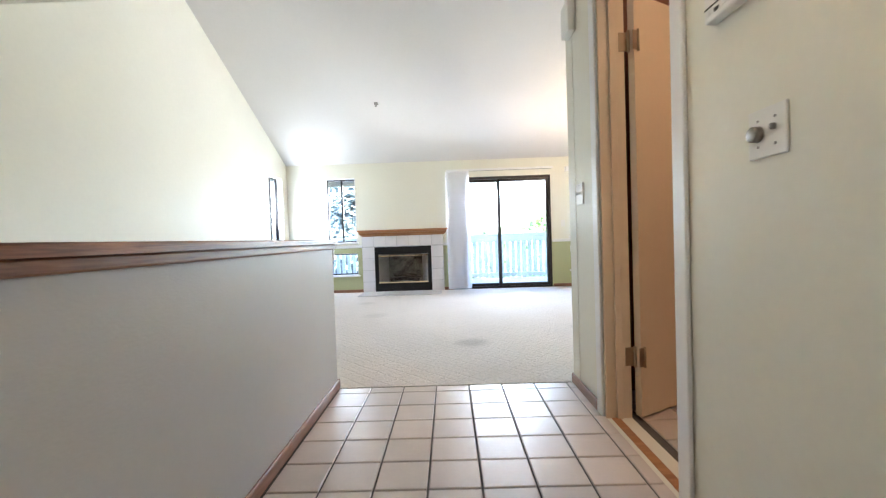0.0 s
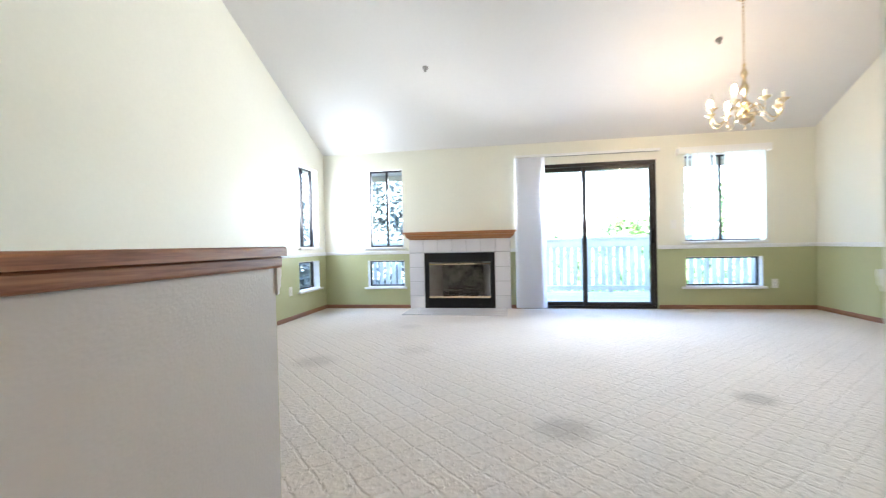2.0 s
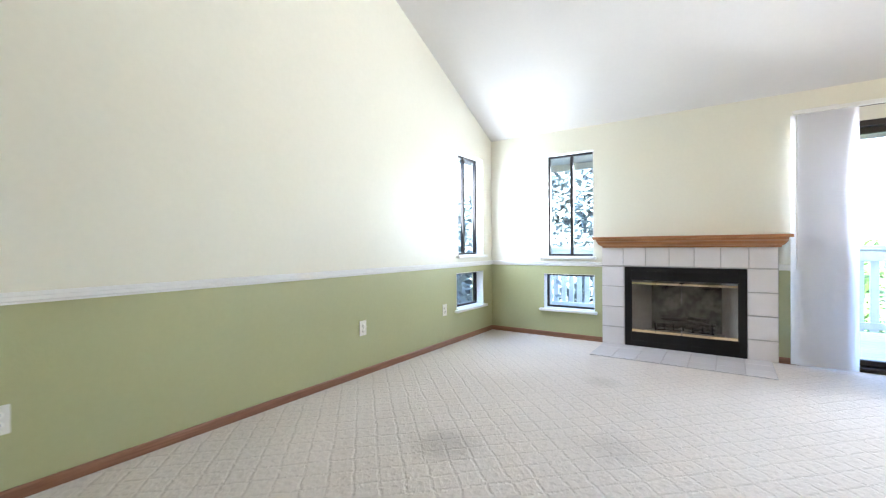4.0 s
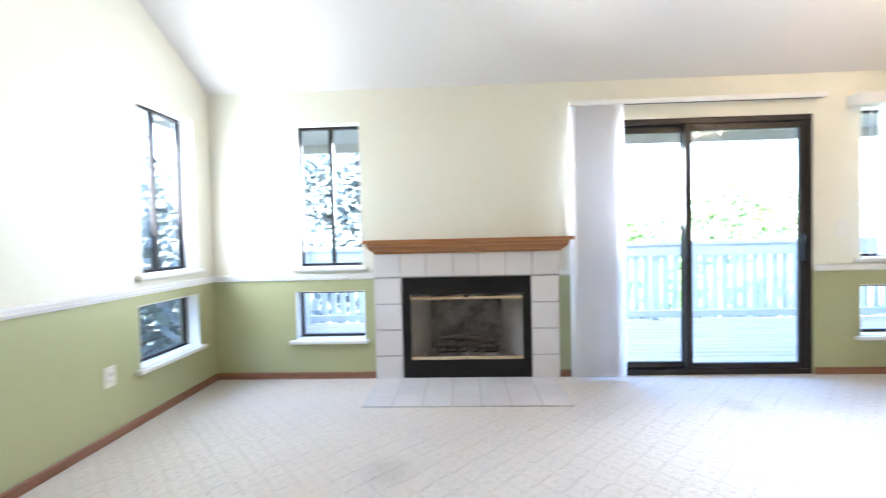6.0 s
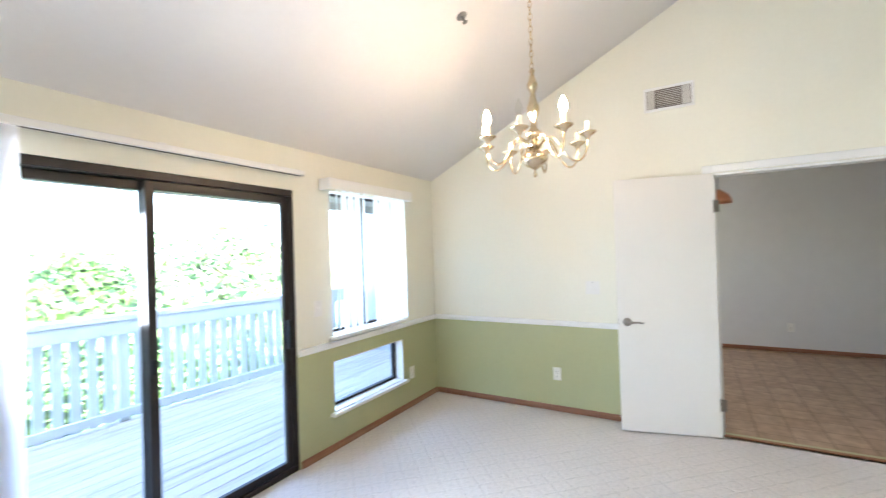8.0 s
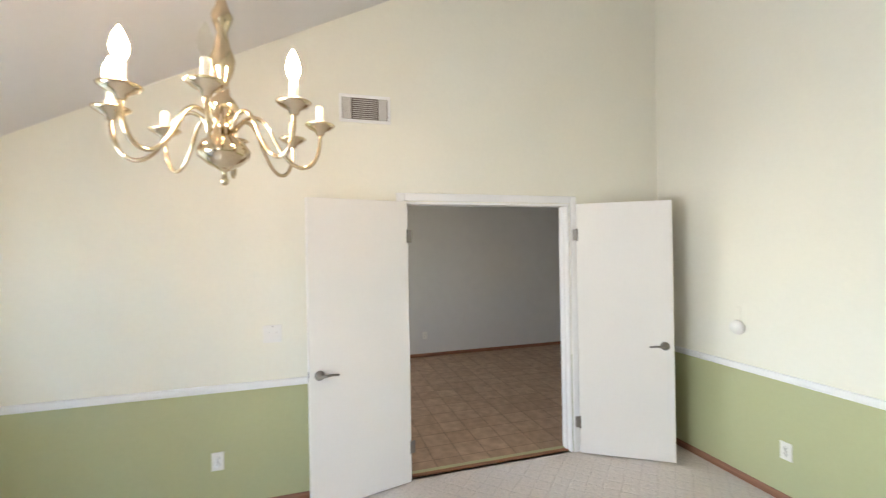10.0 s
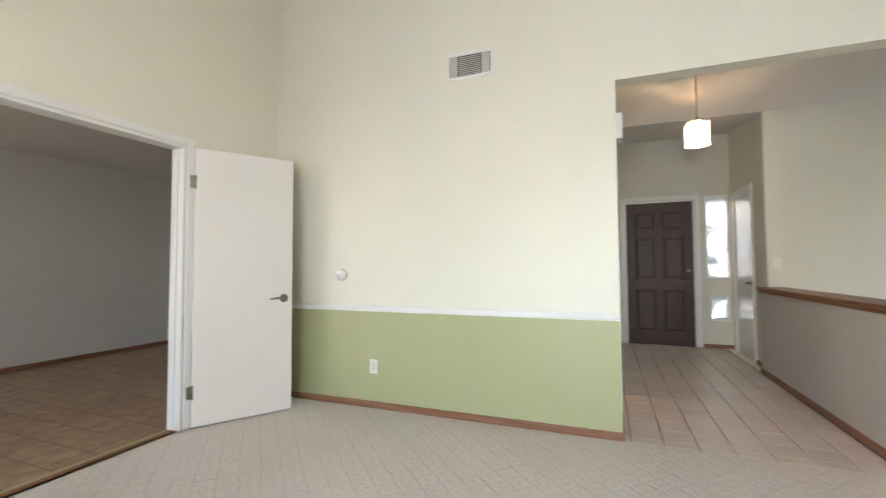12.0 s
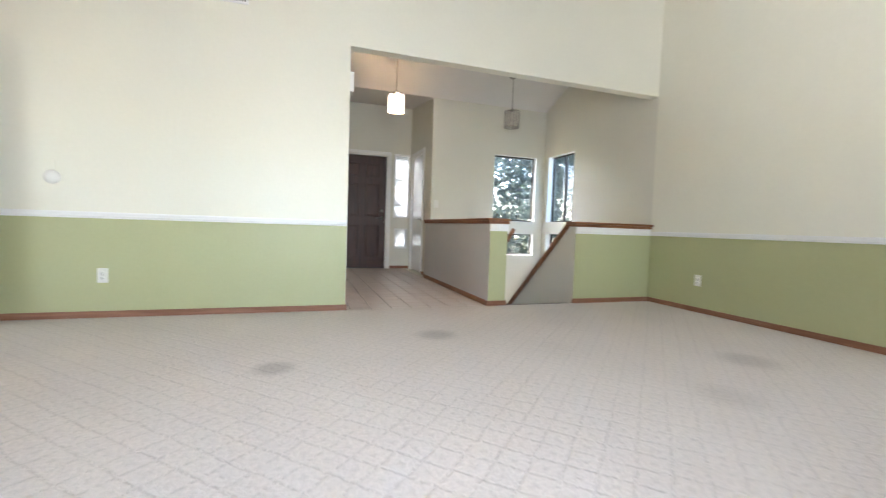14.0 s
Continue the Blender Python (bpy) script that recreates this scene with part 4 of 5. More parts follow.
for (x0, y0), (x1, y1) in ((FOLD[0], FOLD[1]), (FOLD[1], FOLD[2]), (FOLD[3], FOLD[4]), (FOLD[4], FOLD[5])):
    turn = pose(x0, y0, 0, 0, 0, math.degrees(math.atan2(y1 - y0, x1 - x0)))
    w = math.hypot(x1 - x0, y1 - y0) - 0.002
    p = part("glass_door", Shape().box(0.001, w, 0.002, 0.006, 0.176, 0.62, 0, turn), DIM_GLASS, fire, "smoky glass door")
    p.visible_shadow = False
    for z, sag in ((0.63, 0.0), (0.165, 0.004)):
        part("trim_bar", Shape().box(0.0, w + 0.001, -0.006, 0.006, z - 0.011 - sag, z + 0.011, 0.003, turn, 2), BRASS, p, "brass trim bar")
for x in (-0.438, 0.438):
    part("frame_bar", Shape().box(x - 0.006, x + 0.006, -0.033, -0.02, 0.152, 0.658), BLACK, fire)
part("damper_handle", Shape().box(-0.02, 0.02, -0.05, -0.037, 0.636, 0.65, 0.004), BLACK, fire)
grate = part("grate", Shape().box(-0.25, 0.25, 0.12, 0.13, 0.16, 0.172).box(-0.25, 0.25, 0.3, 0.31, 0.16, 0.172), BLACK, fire, "black iron grate")
for i in range(7):
    x = -0.24 + i * 0.08
    part("bar", Shape().tube([(x, 0.08, 0.235), (x, 0.1, 0.178), (x, 0.34, 0.178)], 0.007, 6), BLACK, grate)
random.seed(5)
heap = Shape()
bmesh.ops.create_grid(heap.bm, x_segments=36, y_segments=16, size=1)
for v in heap.bm.verts:
    u, w = v.co.x, v.co.y
    hill = max(0.0, 1 - u * u) * max(0.0, 1 - w * w)
    v.co = Vector((u * 0.33, 0.19 + w * 0.15, 0.1315 + 0.05 * hill + 0.035 * hill * noise.noise(Vector((u * 7, w * 5, 2.0)))))
part("ash_heap", heap, CINDER, fire, "pale heap of wood ash")
for x0, y0, z0, x1, y1, z1, r in ((-0.23, 0.13, 0.205, 0.12, 0.17, 0.225, 0.028), (-0.10, 0.25, 0.215, 0.26, 0.2, 0.235, 0.03), (-0.2, 0.22, 0.26, 0.08, 0.16, 0.265, 0.022),
                                  (0.02, 0.14, 0.20, 0.27, 0.13, 0.21, 0.024), (-0.02, 0.2, 0.285, 0.2, 0.22, 0.275, 0.018)):
    pts = [(x0 + (x1 - x0) * k / 10 + random.uniform(-0.004, 0.004), y0 + (y1 - y0) * k / 10 + random.uniform(-0.007, 0.007), z0 + (z1 - z0) * k / 10 + random.uniform(-0.008, 0.008)) for k in range(11)]
    part("log", Shape().tube(pts, lambda f, r=r: r * (0.35 + 0.65 * math.sin(math.pi * min(0.93, max(0.08, f)))) * (0.9 + 0.15 * math.sin(23 * f + 300 * r)), 9), ASH, fire, "charred black burnt log")
mant = thing("mantel_shelf", pose(-1.543, FAR, 0), "honey oak mantel shelf with a crown moulding, over the fireplace", "mantel")
part("shelf", Shape().box(-0.79, 0.79, -0.165, -0.001, 1.062, 1.088, 0.006, segments=2), MANTEL, mant)
crown = [(-0.001, 0.98), (-0.035, 0.98), (-0.04, 0.995), (-0.06, 1.0), (-0.085, 1.015), (-0.105, 1.035), (-0.135, 1.045), (-0.14, 1.062), (-0.001, 1.062)]
sh = Shape()
ends = []
for k in (-1, 1):
    ends.append([sh.bm.verts.new((k * (0.70 + min(-d, 0.1) * 0.6), d, z)) for d, z in crown])
sh.bm.faces.new(ends[0]), sh.bm.faces.new(ends[1])
for i in range(len(crown)):
    j = (i + 1) % len(crown)
    sh.bm.faces.new((ends[0][i], ends[0][j], ends[1][j], ends[1][i]))
part("crown", sh, MANTEL, mant)

hearth = solid("hearth", Shape().box(-2.255, -0.885, 4.245, FAR - 0.035, -0.05, 0.004), GROUT2, "white tiled hearth set flush in the carpet", "hearth", kind="")

# ---- blinds ----
track = thing("vertical_blind", pose(-0.755, FAR - 0.075, 0), "white vertical blind drawn to one side of the patio door", "blind")
part("track", Shape().box(0.0, 1.845, -0.022, 0.022, 2.055, 2.09, 0.004), TRIM, track, "white headrail")
part("groove", Shape().box(0.03, 1.815, -0.006, 0.006, 2.052, 2.056), DARKSLOT, track)
for x in (0.25, 0.93, 1.6):
    part("bracket", Shape().box(x - 0.02, x + 0.02, -0.02, 0.073, 2.09, 2.097, 0.002), TRIM, track)
random.seed(11)
for i in range(16):
    x = 0.03 + i * 0.0213
    a = radians(random.uniform(4.2, 6.5))
    sh = Shape()
    rows = []
    for k in range(5):
        u = (k / 4 - 0.5) * 0.089
        bow = 0.0015 * (1 - (2 * k / 4 - 1) ** 2)
        rows.append([sh.bm.verts.new((x + u * math.cos(a) - bow * math.sin(a), -(u * math.sin(a) + bow * math.cos(a)) - 0.01, z)) for z in (0.02, 0.7, 1.4, 2.053)])
    for r0, r1 in zip(rows, rows[1:]):
        for k in range(3):
            sh.bm.faces.new((r0[k], r1[k], r1[k + 1], r0[k + 1])).smooth = True
    bmesh.ops.solidify(sh.bm, geom=sh.bm.faces[:], thickness=0.0012)
    for f in sh.bm.faces:
        f.smooth = False
    part("vane", sh, VANE, track)
part("wand", Shape().tube([(0.02, -0.05, 2.04), (0.018, -0.055, 1.4), (0.02, -0.052, 0.8)], 0.005, 6), TRIM, track)

blind2 = thing("window_blind", pose(W2[0], FAR - 0.06, 0), "white valance with sheer vertical vanes over the window", "blind")
part("valance", Shape().box(-0.1, 0.97, -0.055, -0.045, 1.99, 2.075, 0.003).box(-0.1, -0.092, -0.045, 0.058, 1.99, 2.075).box(0.962, 0.97, -0.045, 0.058, 1.99, 2.075).box(-0.092, 0.962, -0.045, 0.058, 2.065, 2.075), TRIM, blind2, "white valance board")
for i in range(12):
    x = 0.02 + i * 0.078
    if i in (5,):
        continue
    a = radians(random.uniform(6, 16)) if i not in (0, 4) else radians(50)
    sh = Shape()
    rows = []
    for k in range(5):
        u = (k / 4 - 0.5) * 0.086
        bow = 0.008 * (1 - (2 * k / 4 - 1) ** 2)
        rows.append([sh.bm.verts.new((x + u * math.cos(a) - bow * math.sin(a), u * math.sin(a) - bow * math.cos(a), z)) for z in (0.895, 1.3, 1.7, 2.05)])
    for r0, r1 in zip(rows, rows[1:]):
        for k in range(3):
            sh.bm.faces.new((r0[k], r1[k], r1[k + 1], r0[k + 1])).smooth = True
    bmesh.ops.solidify(sh.bm, geom=sh.bm.faces[:], thickness=0.001)
    for f in sh.bm.faces:
        f.smooth = False
    part("vane", sh, SHEER, blind2)

# ---- chandelier ----
CHX, CHY = 1.29, 3.15
chan = thing("chandelier", pose(CHX, CHY, 1.884), "polished brass chandelier on a chain, three candle bulbs lit", "chandelier")
ceil_z = EAVE + PITCH * (FAR - CHY) - 1.884
part("canopy", Shape().lathe([(0, 0.0), (0.02, 0.0), (0.05, 0.02), (0.065, 0.045), (0.066, 0.075), (0, 0.075)], (0, 0, ceil_z - 0.05), 24), BRASS, chan)
part("column", Shape().lathe([(0, 0.0), (0.008, 0.003), (0.013, 0.015), (0.008, 0.028), (0.006, 0.04), (0.02, 0.05), (0.045, 0.062), (0.07, 0.085), (0.074, 0.105), (0.06, 0.13), (0.03, 0.15),
                              (0.02, 0.2), (0.035, 0.215), (0.045, 0.235), (0.035, 0.255), (0.02, 0.27), (0.016, 0.31), (0.03, 0.345), (0.036, 0.38), (0.022, 0.42), (0.014, 0.46), (0.026, 0.49), (0.03, 0.51),
                              (0.018, 0.54), (0.01, 0.57), (0.016, 0.585), (0.01, 0.60), (0, 0.60)], (0, 0, 0), 24), BRASS, chan, "turned brass column with a round bowl")
n_links = int((ceil_z - 0.66) / 0.034) + 1
for i in range(n_links):
    z = 0.612 + i * 0.034
    pts = [((0.009 * math.cos(k * math.pi / 5)) * (i % 2), (0.009 * math.cos(k * math.pi / 5)) * (1 - i % 2), z + 0.022 * math.sin(k * math.pi / 5)) for k in range(10)]
    part("chain_link", Shape().tube(pts, 0.0028, 5, closed=True), BRASS, chan)
LIT, UNLIT = {2, 3, 5}, {4}      # the other sleeves have lost their bulbs
for k in range(8):
    a = 2 * math.pi * (k + 0.08) / 8
    c, s = math.cos(a), math.sin(a)
    reach = [(0.03, 0.165), (0.058, 0.2), (0.09, 0.212), (0.122, 0.187), (0.15, 0.13), (0.185, 0.082), (0.222, 0.064), (0.255, 0.08), (0.275, 0.125), (0.279, 0.19)]
    fine = []
    for i in range(len(reach) - 1):
        p0, p1, p2, p3 = (Vector(reach[min(max(i + d, 0), len(reach) - 1)]) for d in (-1, 0, 1, 2))
        for f in (0, 0.25, 0.5, 0.75):
            fine.append(tuple(0.5 * (2 * p1 + (p2 - p0) * f + (2 * p0 - 5 * p1 + 4 * p2 - p3) * f * f + (3 * p1 - p0 - 3 * p2 + p3) * f ** 3)))
    fine.append(reach[-1])
    arm = part("arm", Shape().tube([(r * c, r * s, z) for r, z in fine], 0.0066, 8), BRASS, chan)
    at = (0.279 * c, 0.279 * s, 0.19)
    part("drip_pan", Shape().lathe([(0, -0.02), (0.012, -0.018), (0.016, -0.006), (0.036, 0.004), (0.048, 0.014), (0.046, 0.017), (0.02, 0.012), (0, 0.012)], at, 18), BRASS, arm)
    part("candle_sleeve", Shape().lathe([(0.0125, 0.012), (0.0125, 0.072), (0.009, 0.074), (0, 0.074)], at, 14), CANDLE, arm, "ivory candle sleeve")
    if k in LIT or k in UNLIT:
        part("bulb", Shape().lathe([(0.007, 0.074), (0.010, 0.08), (0.0175, 0.096), (0.0195, 0.11), (0.0135, 0.135), (0.004, 0.156), (0, 0.162)], at, 14), BULB_ON if k in LIT else BULB_OFF, arm,
             "lit flame-shaped bulb" if k in LIT else "unlit clear flame-shaped bulb")
    else:
        part("socket", Shape().lathe([(0.0085, 0.0742), (0.0085, 0.078), (0.006, 0.079), (0.006, 0.0745)], at, 12), DARKSLOT, arm, "empty dark bulb socket")

# ---- pendants ----


def pendant(x, y, shade, label):
    up = HALL_TOP + HALL_PITCH * (y - STAIR_END) - 2.905
    t = thing("pendant_lamp", pose(x, y, 2.905), label, "pendant lamp", group="hall pendants")
    part("canopy", Shape().lathe([(0, 0), (0.06, 0), (0.06, -0.012), (0.03, -0.026), (0, -0.028)], (0, 0, up), 24, pose(0, 0, 0, math.degrees(math.atan(HALL_PITCH)))), NICKEL, t)
    part("rod", Shape().tube([(0, 0, up - 0.02), (0, 0, up / 2 - 0.15), (0, 0, -0.28)], 0.005, 8), NICKEL, t)
    part("cap", Shape().lathe([(0, 0.04), (0.014, 0.04), (0.018, 0.02), (0.05, 0.008), (0.055, 0), (0, 0)], (0, 0, -0.32), 20), NICKEL, t)
    rnd = random.Random(17)
    drum = part("shade", Shape().lathe([(0.055, -0.322), (0.062, -0.322), (0.062, -0.3265), (0.055, -0.3265)], (0, 0, 0), 24), NICKEL, t, "ring that carries the glass strips")
    part("bulb", Shape().lathe([(0, -0.42), (0.008, -0.42), (0.009, -0.43), (0.016, -0.445), (0.0175, -0.456), (0.012, -0.47), (0, -0.475)], (0, 0, 0), 16), PENDANT_BULB if shade is SHADE_ON else BULB_OFF, t)
    part("holder", Shape().lathe([(0, -0.322), (0.017, -0.322), (0.017, -0.42), (0, -0.42)], (0, 0, 0), 12), NICKEL, t)
    for i in range(6):
        part("spoke", Shape().box(0.05, 0.11, -0.003, 0.003, -0.335, -0.331, 0, pose(0, 0, 0, 0, 0, 60 * i)), NICKEL, drum)
    for i in range(14):
        a0 = 2 * math.pi * i / 14
        wide = 2 * math.pi / 14 * rnd.uniform(0.6, 0.95)
        top = -0.338 - rnd.uniform(0.0, 0.035)
        arc = [(a0 + wide * k / 4) for k in range(5)]
        outline = [(0.108 * math.cos(a), 0.108 * math.sin(a)) for a in arc] + [(0.104 * math.cos(a), 0.104 * math.sin(a)) for a in reversed(arc)]
        part("glass_strip", Shape().prism(outline, "z", -0.566, top), shade, drum, "curved frosted glass strip")
    for i in range(14):
        a = 2 * math.pi * (i - 0.04) / 14
        part("rib", Shape().box(0.1085, 0.113, -0.003, 0.003, -0.57, -0.33, 0, pose(0, 0, 0, 0, 0, math.degrees(a))), NICKEL, drum)
    for z in (-0.333, -0.567):
        part("ring", Shape().tube([(0.112 * math.cos(2 * math.pi * i / 24), 0.112 * math.sin(2 * math.pi * i / 24), z) for i in range(24)], 0.004, 6, closed=True), NICKEL, drum)


pendant(-0.79, -1.72, SHADE_ON, "lit drum pendant lamp with ribbed glass shade hanging in the hall")
pendant(-2.58, -1.80, SHADE_OFF, "unlit drum pendant lamp with ribbed glass shade over the stairs")
cop = thing("copper_pendant", pose(4.5, 2.16, R2TOP), "copper dome pendant lamp hanging in the next room", "pendant lamp")
part("cord", Shape().tube([(0, 0, 0), (0, 0, -0.2), (0, 0, -0.42)], 0.004, 6), DARKSLOT, cop)
part("shade", Shape().lathe([(0, -0.42), (0.02, -0.42), (0.05, -0.44), (0.1, -0.48), (0.125, -0.53), (0.13, -0.57), (0.125, -0.57), (0.08, -0.49), (0, -0.44)], (0, 0, 0), 28), COPPER, cop)

# unseen fixture, added to throw a warm glow on the bathroom door
bowl = thing("added_bath_lamp", pose(0.95, -1.35, 2.45), "round white glass ceiling lamp, unseen, added to warm the bathroom doorway", "ceiling lamp")
part("base", Shape().lathe([(0, 0), (0.13, 0), (0.13, -0.02), (0, -0.02)], (0, 0, 0), 24), NICKEL, bowl)
part("shade", Shape().lathe([(0.12, -0.02), (0.115, -0.05), (0.08, -0.08), (0, -0.095)], (0, 0, 0), 24), SHADE_BATH, bowl, "frosted glass bowl")

# ---- vents, switches, outlets ----


def vent(m, w, h):
    t = thing("wall_vent", m, "white painted metal air vent with louvres, high on the wall", "air vent", group="wall vents")
    # flat brown sheet that shows between the slats
    part("backing", Shape().box(0.02, w - 0.02, -0.004, -0.001, 0.02, h - 0.02), VENTBACK, t)
    part("frame", Shape().box(0, w, -0.012, -0.001, 0, 0.022, 0.003).box(0, w, -0.012, -0.001, h - 0.022, h, 0.003).box(0, 0.02, -0.012, -0.001, 0.022, h - 0.022, 0.003).box(w - 0.02, w, -0.012, -0.001, 0.022, h - 0.022, 0.003), TRIM, t)
    c0, c1 = w * 0.26, w * 0.74
    for i in range(10):
        z = 0.03 + i * (h - 0.06) / 9.6
        part("slat", Shape().box(c0, c1, -0.010, -0.006, z, z + 0.0042, 0, None), VENTPAINT, t)
    for k in range(5):
        for b0 in (0.024, c1 + 0.008):
            x = b0 + k * (c0 - 0.034) / 5
            part("slat", Shape().box(x, x + 0.011, -0.0115, -0.005, 0.024, h - 0.024), VENTPAINT, t)


vent(pose(RIGHT, 2.727, 2.588, 0, 0, -90), 0.36, 0.197)
vent(pose(1.215, 0.0, 2.605, 0, 0, 180), 0.37, 0.205)


def wall_plate(name, m, label, kind_):
    """Local x along the wall, y into the wall, origin at the plate's middle."""
    t = thing(name, m, label, "outlet" if kind_ == "outlet" else "switch", group="wall plates")
    half = 0.058 if kind_ == "double" else 0.036
    part("plate", Shape().box(-half, half, -0.007, -0.0005, -0.058, 0.058, 0.0025, segments=2), PLASTIC, t)
    if kind_ == "outlet":
        for z in (-0.02, 0.02):
            face = part("socket", Shape().lathe([(0, 0), (0.0165, 0), (0.0165, 0.0022), (0, 0.0022)], (0, -0.007, z), 16, pose(0, 0, 0, 90)), PLASTIC, t)
            part("slot", Shape().box(-0.0065, -0.0045, -0.0097, -0.0092, z - 0.004, z + 0.006).box(0.0045, 0.0065, -0.0097, -0.0092, z - 0.004, z + 0.006).box(-0.002, 0.002, -0.0097, -0.0092, z - 0.011, z - 0.007), DARKSLOT, face)
    for x in {"switch": (0.0,), "double": (-0.023, 0.023)}.get(kind_, ()):
        part("toggle", Shape().box(x - 0.005, x + 0.005, -0.019, -0.007, -0.004, 0.012, 0.002), PLASTIC, t)
    part("screw", Shape().lathe([(0, 0), (0.0035, 0), (0.003, 0.0012), (0, 0.0014)], (0, -0.007, 0.048 if kind_ != "outlet" else 0.0), 8, pose(0, 0, 0, 90)), NICKEL, t)
    return t


far_m, left_m, right_m, back_m, hall_m = (0, 0, 0), (0, 0, 90), (0, 0, -90), (0, 0, 180), (0, 0, -90)
wall_plate("wall_outlet", pose(LEFT, 2.655, 0.37, *left_m), "white double outlet on the olive wall", "outlet")
wall_plate("wall_outlet", pose(LEFT, 3.80, 0.363, *left_m), "white double outlet on the olive wall", "outlet")
wall_plate("wall_outlet", pose(LEFT, 0.667, 0.332, *left_m), "white double outlet on the olive wall", "outlet")
wall_plate("wall_outlet", pose(RIGHT, 3.526, 0.342, *right_m), "white double outlet on the olive wall", "outlet")
wall_plate("wall_outlet", pose(1.876, 0.0, 0.335, *back_m), "white double outlet on the olive wall", "outlet")
wall_plate("wall_outlet", pose(2.44, FAR, 0.324, *far_m), "white double outlet beside the low window", "outlet")
wall_plate("wall_outlet", pose(R2X, 1.3, 0.33, *right_m), "white outlet on the wall of the next room", "outlet")
wall_plate("light_switch", pose(RIGHT, 3.185, 1.139, *right_m), "white double light switch on the cream wall", "double")
wall_plate("light_switch", pose(1.262, FAR, 1.103, *far_m), "white light switch beside the patio door", "switch")
wall_plate("light_switch", pose(0.0, -0.205, 1.12, *hall_m), "white double light switch on the hall wall end", "double")

wall_plate("light_switch", pose(-1.62, STAIR_END, 1.17, *back_m), "small light switch on the stairwell wall", "switch")
timer = thing("dial_timer_switch", pose(0.0, -1.583, 1.117, *hall_m), "white wall plate with a round knob and a toggle", "switch")
part("plate", Shape().box(-0.058, 0.058, -0.007, -0.0005, -0.057, 0.057, 0.003, segments=2), PLASTIC, timer)
part("knob", Shape().lathe([(0, 0), (0.019, 0), (0.018, 0.016), (0.014, 0.019), (0, 0.019)], (-0.026, -0.007, 0.0), 20, pose(0, 0, 0, 90)), NICKEL, timer, "round metal dial knob")
part("toggle", Shape().box(0.021, 0.031, -0.019, -0.007, 0.0, 0.014, 0.002), NICKEL, timer)
for x in (-0.026, 0.026):
    for z in (0.03, -0.03):
        part("screw", Shape().lathe([(0, 0), (0.0035, 0), (0.003, 0.0012), (0, 0.0014)], (x, -0.007, z), 8, pose(0, 0, 0, 90)), NICKEL, timer)
stat = thing("thermostat", pose(0.0, -1.49, 1.50, *hall_m), "white rectangular thermostat with buttons", "thermostat")
part("case", Shape().box(-0.085, 0.085, -0.035, -0.001, -0.055, 0.055, 0.006, segments=2), PLASTIC, stat)
for i in range(4):
    part("button", Shape().box(-0.07 + i * 0.03, -0.052 + i * 0.03, -0.0375, -0.035, -0.04, -0.03, 0.001), DARKSLOT if i % 2 else PLASTIC, stat)
part("lip", Shape().box(-0.08, 0.08, -0.037, -0.035, -0.02, -0.017), DARKSLOT, stat)
chime = thing("door_chime", pose(0.0, -0.13, 2.12, *hall_m), "small white box high on the hall wall end", "chime")
part("case", Shape().box(-0.07, 0.07, -0.045, -0.001, -0.09, 0.09, 0.006, segments=2), PLASTIC, chime)
part("grille", Shape().box(-0.05, 0.05, -0.047, -0.045, -0.075, -0.06), PLASTIC, chime)
plug = thing("plug_in_detector", pose(2.185, 0.0, 1.085, *back_m), "round white plug-in detector on the cream wall", "detector")
part("body", Shape().lathe([(0, 0), (0.05, 0), (0.052, 0.015), (0.045, 0.03), (0.02, 0.038), (0, 0.04)], (0, -0.001, 0), 24, pose(0, 0, 0, 90)), PLASTIC, plug)
part("plate", Shape().box(-0.02, 0.02, -0.006, -0.0005, 0.055, 0.145, 0.002), CREAM, plug)


def sprinkler(x, y):
    z = EAVE + PITCH * (FAR - y)
    t = thing("sprinkler_head", pose(x, y, z, -math.degrees(math.atan(PITCH)), 0, 0), "small metal fire sprinkler head on the ceiling", "sprinkler", group="sprinklers")
    part("escutcheon", Shape().lathe([(0, 0.002), (0.034, 0.0), (0.034, -0.004), (0.02, -0.012), (0, -0.012)], (0, 0, 0), 18), NICKEL, t)
    part("nozzle", Shape().lathe([(0, -0.01), (0.01, -0.01), (0.01, -0.03), (0.004, -0.032), (0.004, -0.045), (0.016, -0.047), (0.016, -0.05), (0, -0.05)], (0, 0, 0), 12), NICKEL, t)


sprinkler(-1.73, 3.57)
sprinkler(1.27, 3.56)

# ---- outside ----
GROUND = -3.4
gsh = Shape()
bmesh.ops.create_grid(gsh.bm, x_segments=80, y_segments=80, size=400)
for v in gsh.bm.verts:
    d = math.hypot(v.co.x, v.co.y)
    v.co.z = GROUND + (0 if d < 12 else noise.noise(v.co * 0.02) * 1.5 - 0.012 * min(d, 120))
solid("ground", gsh, EARTH, "dry grassy ground sloping away below the house", "ground")

DY0, DY1, DZ = FAR + 0.14, 7.33, -0.06
deck = solid("deck", Shape().box(-4.6, 4.4, DY0, DY1, DZ - 0.22, DZ - 0.032), DECKWOOD, "weathered grey wooden deck outside the patio door", "deck")
board = Shape().box(-4.6, 4.4, 0.0, 0.135, -0.03, 0.0, 0.004).mesh("plank", DECKWOOD)
for i in range(17):
    ob = new("plank", board)
    ob.parent = deck
    ob.location = (0, DY0 + 0.004 + i * 0.1395, DZ)
